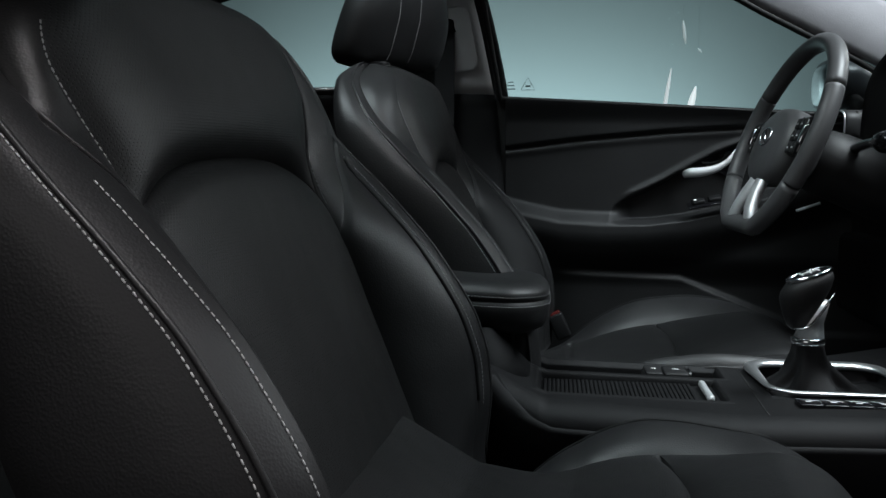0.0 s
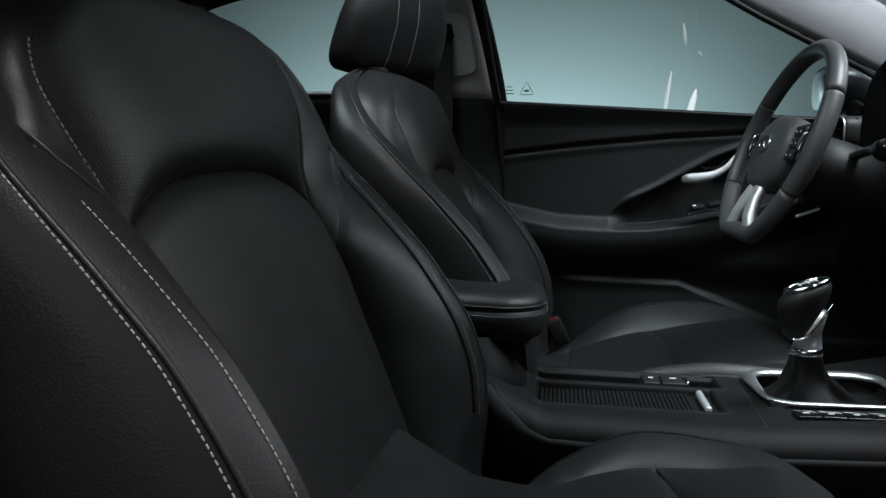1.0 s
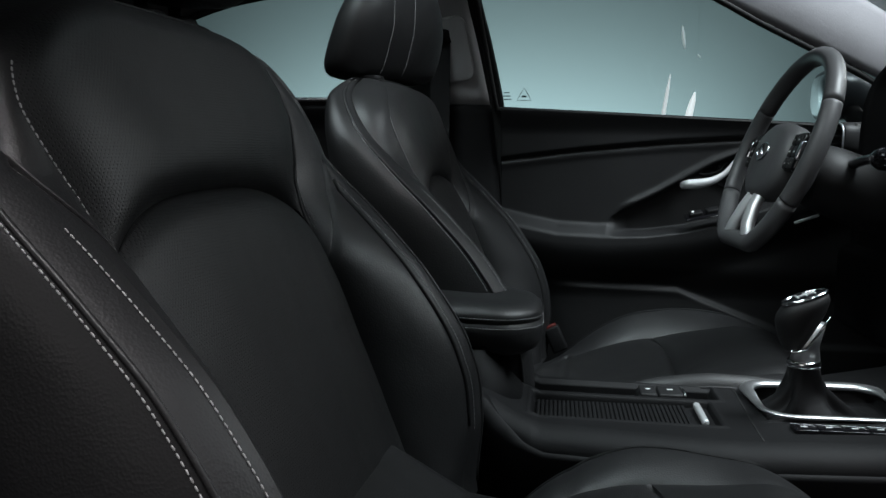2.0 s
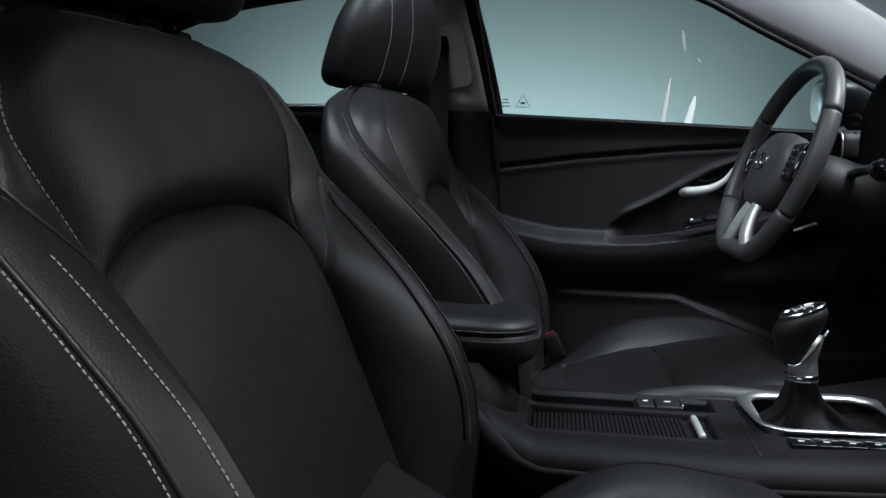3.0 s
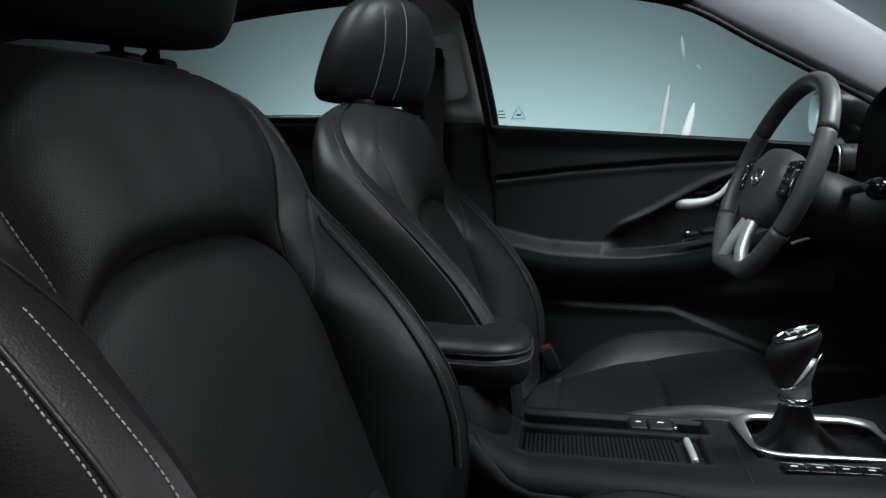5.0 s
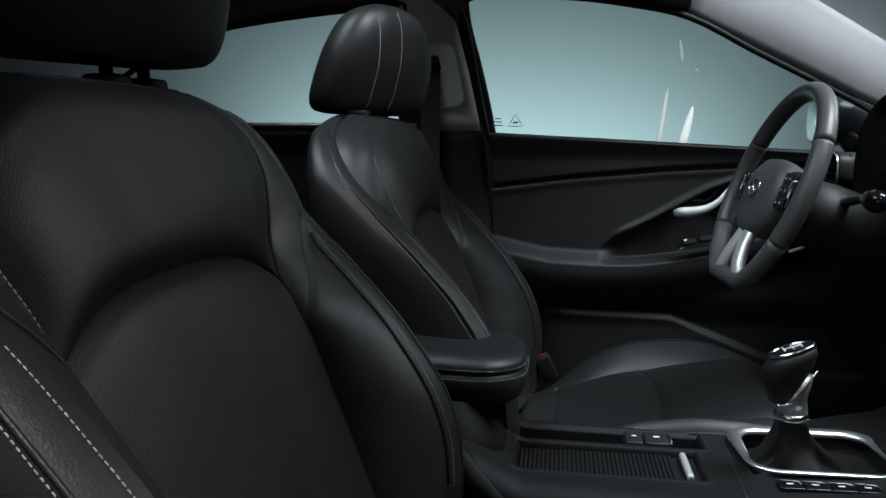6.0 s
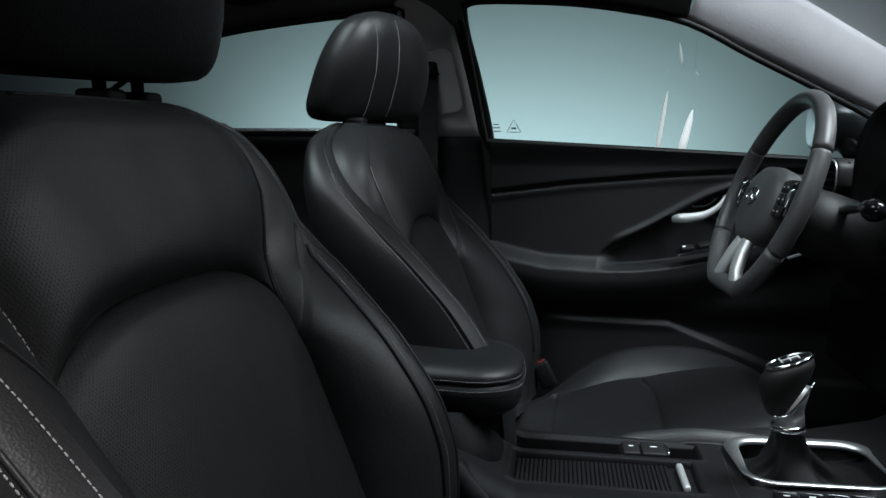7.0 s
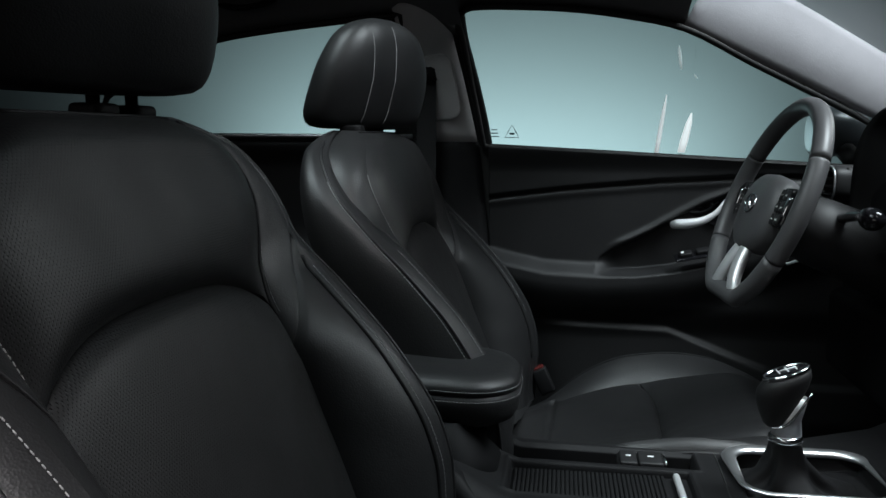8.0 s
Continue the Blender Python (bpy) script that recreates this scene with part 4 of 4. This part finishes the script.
def console_skin():
    """Top of the console, rounded to its sides, with sunken tray, slot and gear opening."""
    xs = sorted({round(v, 5) for v in [*np.linspace(-0.34, 0.68, 240), *[h[i] + e for h in HOLES for i in (0, 1) for e in (0, 0.004, -0.004)]]})
    rings = []
    for x in xs:
        lo_, hi_ = console_half(x)
        zt = console_top(x)
        ring = [(x, lo_ + 0.05, 0.252), (x, lo_ + 0.018, zt - 0.07), (x, lo_ + 0.002, zt - 0.034)]
        ring += [(x, lo_ + 0.003, zt - 0.022), (x, lo_ + 0.009, zt - 0.012), (x, lo_ + 0.020, zt - 0.004), (x, lo_ + 0.034, zt)]
        ys = sorted([*np.linspace(1.138, 1.330, 84), *[h[i] + s_ * e for h in HOLES for i, s_ in ((2, 1), (3, -1)) for e in (-0.002, 0, 0.0015, 0.004)]])
        ys = [max(y, lo_ + 0.046) for y in ys]
        ys = [lo_ + 0.040, *ys, (1.330 + hi_ - 0.016) / 2 + 0.001, hi_ - 0.013]
        for y in ys:
            z = zt
            for hx0, hx1, hy0, hy1 in HOLES:
                d = min(x - hx0, hx1 - x, y - hy0, hy1 - y)
                z -= (0.052 if hy0 > 1.26 else 0.022) * sstep(-0.001, 0.004, d)
                z += 0.0018 * math.exp(-((d + 0.004) / 0.003) ** 2)
            ring.append((x, y, z))
        ring += [(x, hi_ - 0.006, zt - 0.003), (x, hi_, zt - 0.012), (x, hi_ - 0.005, 0.252)]
        rings.append(ring)
    return loft(rings)


part("body", console_skin(), DARK, console)
part("slot_floor", bevelled_box((0.014, 1.262, 0.442), (0.289, 1.332, 0.455), 0.002), RUBBER, console)
skirt = []
for x in np.linspace(-0.338, 0.60, 40):
    lo_, zt = console_half(x)[0], console_top(x)
    up = float(np.interp(x, [-0.03, 0.03], [0.028, 0.0]))
    skirt.append([(x, lo_ + 0.048, 0.255), (x, lo_ + 0.012, zt - 0.075), (x, lo_ - 0.002, zt - 0.034), (x, lo_ - 0.001 + up * 0.25, zt - 0.027 + up), (x, lo_ + 0.008 + up, zt - 0.027 + up * 1.05), (x, lo_ + 0.06, 0.255)])
part("side_skirt", loft(skirt), DARK, console)
tray = part("roller_cover", bevelled_box((0.032, 1.152, 0.470), (0.268, 1.250, 0.480), 0.002), DARK, console, "ribbed black roller cover")
slat_me = bevelled_box((-0.0026, 1.154, 0.4795), (0.0020, 1.249, 0.4835), 0.0012, 2)
s0 = part("slat", slat_me, DARK, tray)
for k in range(35):
    s = s0 if k == 0 else new("slat", s0.data)
    s.parent = tray
    s.location = (0.038 + 0.0058 * k, 0, 0)
tray.location = (0, 0, 0.009)
part("tray_grip", bevelled_box((0.248, 1.160, 0.481), (0.257, 1.244, 0.491), 0.004), SILVER, tray, "chrome grip bar")
bank = part("switch_bank", bevelled_box((0.178, 1.270, 0.474), (0.246, 1.324, 0.494), 0.003), DARK, console)
for k in range(2):
    b_ = part("button", bevelled_box((0.181 + 0.026 * k, 1.273, 0.490), (0.205 + 0.036 * k, 1.321, 0.500), 0.003), SOFT, bank)
    part("button_mark", bevelled_box((0.190 + 0.030 * k, 1.296, 0.5002), (0.197 + 0.032 * k, 1.3005, 0.5007), 0.0002, 1), PRINT, bank)
part("bank_edge", bevelled_box((0.241, 1.275, 0.490), (0.245, 1.319, 0.502), 0.001, 1), CHROME, bank)
frame_path = [Vector((x, y, 0.502 + 0.004)) for x, y in rounded_rect(0.330, 0.516, 1.172, 1.332, 0.040, 8)]
part("gear_frame", sweep(frame_path, [0.0050 + 0.0065 * sstep(1.22, 1.33, p.y) for p in frame_path], 12, closed=True, flat=0.5), SATIN, console, "chrome frame round the gear lever")
for k in range(6):
    key = part("console_key", bevelled_box((0.352 + 0.030 * k, 1.124, 0.490), (0.3805 + 0.030 * k, 1.152, 0.5045), 0.0015), GLOSS, console)
    part("key_mark", bevelled_box((0.3615 + 0.030 * k, 1.136, 0.5046), (0.3695 + 0.030 * k, 1.1395, 0.5050), 0.0002, 1), PRINT, key)
joint = [(0.316, 1.352), (0.3165, 1.30), (0.314, 1.24), (0.311, 1.18), (0.309, 1.12), (0.3085, 1.094)]
part("panel_joint", sweep([(x, y, console_top(x) + 0.0003) for x, y in joint], 0.0011, 6, flat=0.6), RUBBER, console, "dark joint between console panels")
# armrest lid
arm_rings = []
ao = rounded_rect(-0.36, 0.042, 1.160, 1.372, 0.075, 10)


def arm_ring(inset, z):
    cx, cy = -0.16, 1.266
    return [(cx + (x - cx) * (1 - inset / 0.2), cy + (y - cy) * (1 - inset / 0.105), z + 0.021 + 0.008 * (cx - x) / 0.2) for x, y in ao]


for ins, z in ((0.022, 0.552), (0.008, 0.560), (0.002, 0.572), (0.0, 0.585), (0.0, 0.597), (0.0025, 0.5985), (0.0025, 0.6005), (0.0005, 0.6025), (0.004, 0.612), (0.012, 0.619), (0.026, 0.6235), (0.06, 0.626), (0.10, 0.627)):
    arm_rings.append(arm_ring(ins, z))
arm = part("armrest_lid", loft(arm_rings), LEATHER, console, "padded black leather armrest lid with stitched edge")
ring = arm_ring(0.0008, 0.6055)
stitch_row("stitching", ring + ring[:1], [((x + 0.16) * 1.0, (y - 1.266) * 2.0, 0.06) for x, y, z in ring + ring[:1]], arm, "pale grey thread stitching", r=0.0003, length=0.003)
ring = arm_ring(-0.0004, 0.593)
stitch_row("stitching", ring + ring[:1], [Vector(((x + 0.16) * 1.0, (y - 1.266) * 2.0, 0.02)).normalized() for x, y, z in ring + ring[:1]], arm, "pale grey thread stitching", r=0.0003, length=0.003)
part("armrest_tower", loft([[(x, y, z) for x, y in rounded_rect(-0.34 - 0, 0.005 - d, 1.150 + d * 0.3, 1.380 - d * 0.3, 0.05)] for z, d in ((0.50, -0.02), (0.53, 0.01), (0.580, 0.016))]), DARK, console)

# ---- gear lever ----
lever = thing("gear_lever", pose(0, 0, 0), "black and chrome gear lever in a leather boot", "gear lever")
boot = []
for t in np.linspace(0, 1, 26):
    cx, cy = 0.410 + (0.382 - 0.410) * t ** 0.5, 1.258 + (1.212 - 1.258) * t ** 0.5
    w0, h0 = 0.066 * (1 - t) ** 2.6 + 0.019 + 0.004 * (1 - t), 0.052 * (1 - t) ** 2.6 + 0.019 + 0.004 * (1 - t)
    ring = []
    for k in range(64):
        a = math.tau * k / 64
        fold = 1 + (0.15 * math.sin(4 * a + 4 * t + 0.6) + 0.08 * math.sin(7 * a - 6 * t)) * math.sin(math.pi * t ** 0.7)
        ring.append((cx + w0 * fold * math.copysign(abs(math.cos(a)) ** 0.7, math.cos(a)), cy + h0 * fold * math.copysign(abs(math.sin(a)) ** 0.7, math.sin(a)), 0.480 + 0.084 * t))
    boot.append(ring)
part("boot", loft(boot), DARK, lever, "gathered black leather boot")


def lathe(profile, centre, axis_to, n=28):
    """Rings of (height, radius x, radius y) along the line from centre to axis_to."""
    c, d = Vector(centre), Vector(axis_to) - Vector(centre)
    return loft([[(c.x + d.x * h + rx * math.cos(math.tau * k / n), c.y + d.y * h + ry * math.sin(math.tau * k / n), c.z + d.z * h) for k in range(n)] for h, rx, ry in profile])


part("collar", lathe([(0, 0.0195, 0.0195), (0.2, 0.0215, 0.0215), (0.8, 0.0215, 0.0215), (1, 0.019, 0.019)], (0.382, 1.213, 0.562), (0.382, 1.212, 0.572)), CHROME, lever, "chrome collar")
part("shaft", lathe([(0, 0.019, 0.018), (0.4, 0.0145, 0.0145), (1, 0.018, 0.016)], (0.383, 1.212, 0.571), (0.388, 1.207, 0.622)), SATIN, lever, "satin metal shaft")
knob_rings = []
for h, x0, x1, w in ((0.583, 0.358, 0.368, 0.006), (0.588, 0.352, 0.376, 0.013), (0.602, 0.346, 0.384, 0.019), (0.618, 0.342, 0.394, 0.023), (0.632, 0.340, 0.403, 0.0255), (0.643, 0.341, 0.406, 0.026), (0.651, 0.346, 0.404, 0.024), (0.656, 0.353, 0.398, 0.019), (0.658, 0.365, 0.388, 0.010)):
    knob_rings.append([((x0 + x1) / 2 + (x1 - x0) / 2 * math.cos(b), 1.205 - 0.1 * (h - 0.583) + w * math.sin(b), h + 0.35 * (x1 - x0) / 2 * math.cos(b) * sstep(0.60, 0.65, h)) for b in [math.tau * k / 32 for k in range(32)]])
part("knob", loft(knob_rings), SOFT, lever, "black grained knob")
edge_line = smooth_curve([(0.358, 1.190, 0.586), (0.374, 1.186, 0.590), (0.386, 1.182, 0.606), (0.396, 1.180, 0.624), (0.403, 1.184, 0.634)], 6)
part("knob_trim", sweep(edge_line, 0.0016, 8), CHROME, lever, "thin chrome trim line")


def cap_pt(b, r=1.0, up=0.0):
    return Vector((0.375 + 0.026 * r * math.cos(b), 1.198 + 0.0195 * r * math.sin(b), 0.6565 + 0.0095 * r * math.cos(b) + up))


part("cap_ring", sweep([cap_pt(math.tau * k / 28) for k in range(28)], 0.003, 8, closed=True), CHROME, lever, "chrome cap ring")
part("cap", loft([[cap_pt(math.tau * k / 28, r, u_) for k in range(28)] for r, u_ in ((0.95, -0.003), (0.95, 0.001), (0.8, 0.0025), (0.4, 0.003))]), GLOSS, lever, "glossy black cap with pale shift marks")
for k in range(3):
    c_ = Vector((0.365 + 0.010 * k, 1.198, 0.6565 + 0.36 * (-0.010 + 0.010 * k) + 0.0036))
    part("shift_mark", sweep([c_ + Vector((0, -0.009, 0)), c_ + Vector((0, 0.009, 0))], 0.0009, 6), PRINT, lever)
part("shift_mark", sweep([(0.364, 1.198, 0.6562), (0.386, 1.198, 0.6642)], 0.0009, 6), PRINT, lever)

# belt buckle between cushion and pillar
buckle = thing("belt_buckle", pose(0.075, 1.845, 0.425, 0, -25, 0), "black seat belt buckle with red button", "belt buckle")
part("case", bevelled_box((-0.016, -0.012, 0), (0.016, 0.012, 0.055), 0.005), DARK, buckle)
part("release", bevelled_box((-0.012, -0.008, 0.052), (0.012, 0.008, 0.059), 0.002), RED, buckle, "red release button")

# made-up glowing tubes beyond the window for reflections in its glass: two on stands, two hung from the ceiling
for x, z, hgt, wd, glow in ((0.480, 0.970, 0.125, 0.013, 0.6), (0.401, 0.990, 0.200, 0.0075, 0.35)):
    lamp = thing("glass_reflection", pose(x, 2.95, z), "slim glowing stand-in for a reflection in the window glass", "studio lamp", "strip lamps")
    part("tube", lathe([(0, wd * 0.9, wd), (0.3, wd, wd), (0.75, wd * 0.75, wd * 0.7), (1, wd * 0.2, wd * 0.2)], (-0.012, 0, -hgt / 2), (0.016, 0, hgt / 2), 12), glow_material("reflection_glow", (0.95, 0.98, 1.0), glow), lamp, "glowing white shape of a reflection")
    part("stand", sweep([(-0.012, 0.01, -z), (-0.012, 0.01, -hgt / 2)], 0.002, 8), WALLPAINT, lamp)
# Dimmer tubes added for faint reflections in the glass, on hair-thin wires.
for x, z, hgt, wd, glow in ((0.455, 1.205, 0.075, 0.0055, 0.22), (0.506, 1.146, 0.014, 0.0035, 0.25)):
    lamp = thing("faint_reflection", pose(x, 2.95, z), "small dim glow standing in for a reflection in the window", "studio lamp", "hung lamps")
    part("tube", lathe([(0, wd * 0.3, wd * 0.3), (0.3, wd, wd), (0.7, wd, wd), (1, wd * 0.3, wd * 0.3)], (0.004, 0, -hgt / 2), (-0.006, 0, hgt / 2), 12), glow_material("faint_reflection_glow", (0.85, 0.95, 0.97), glow), lamp, "dim white shape of a reflection")
    part("wire", sweep([(-0.006, 0, hgt / 2), (-0.006, 0, 5.0 - z)], 0.0002, 6), WALLPAINT, lamp)
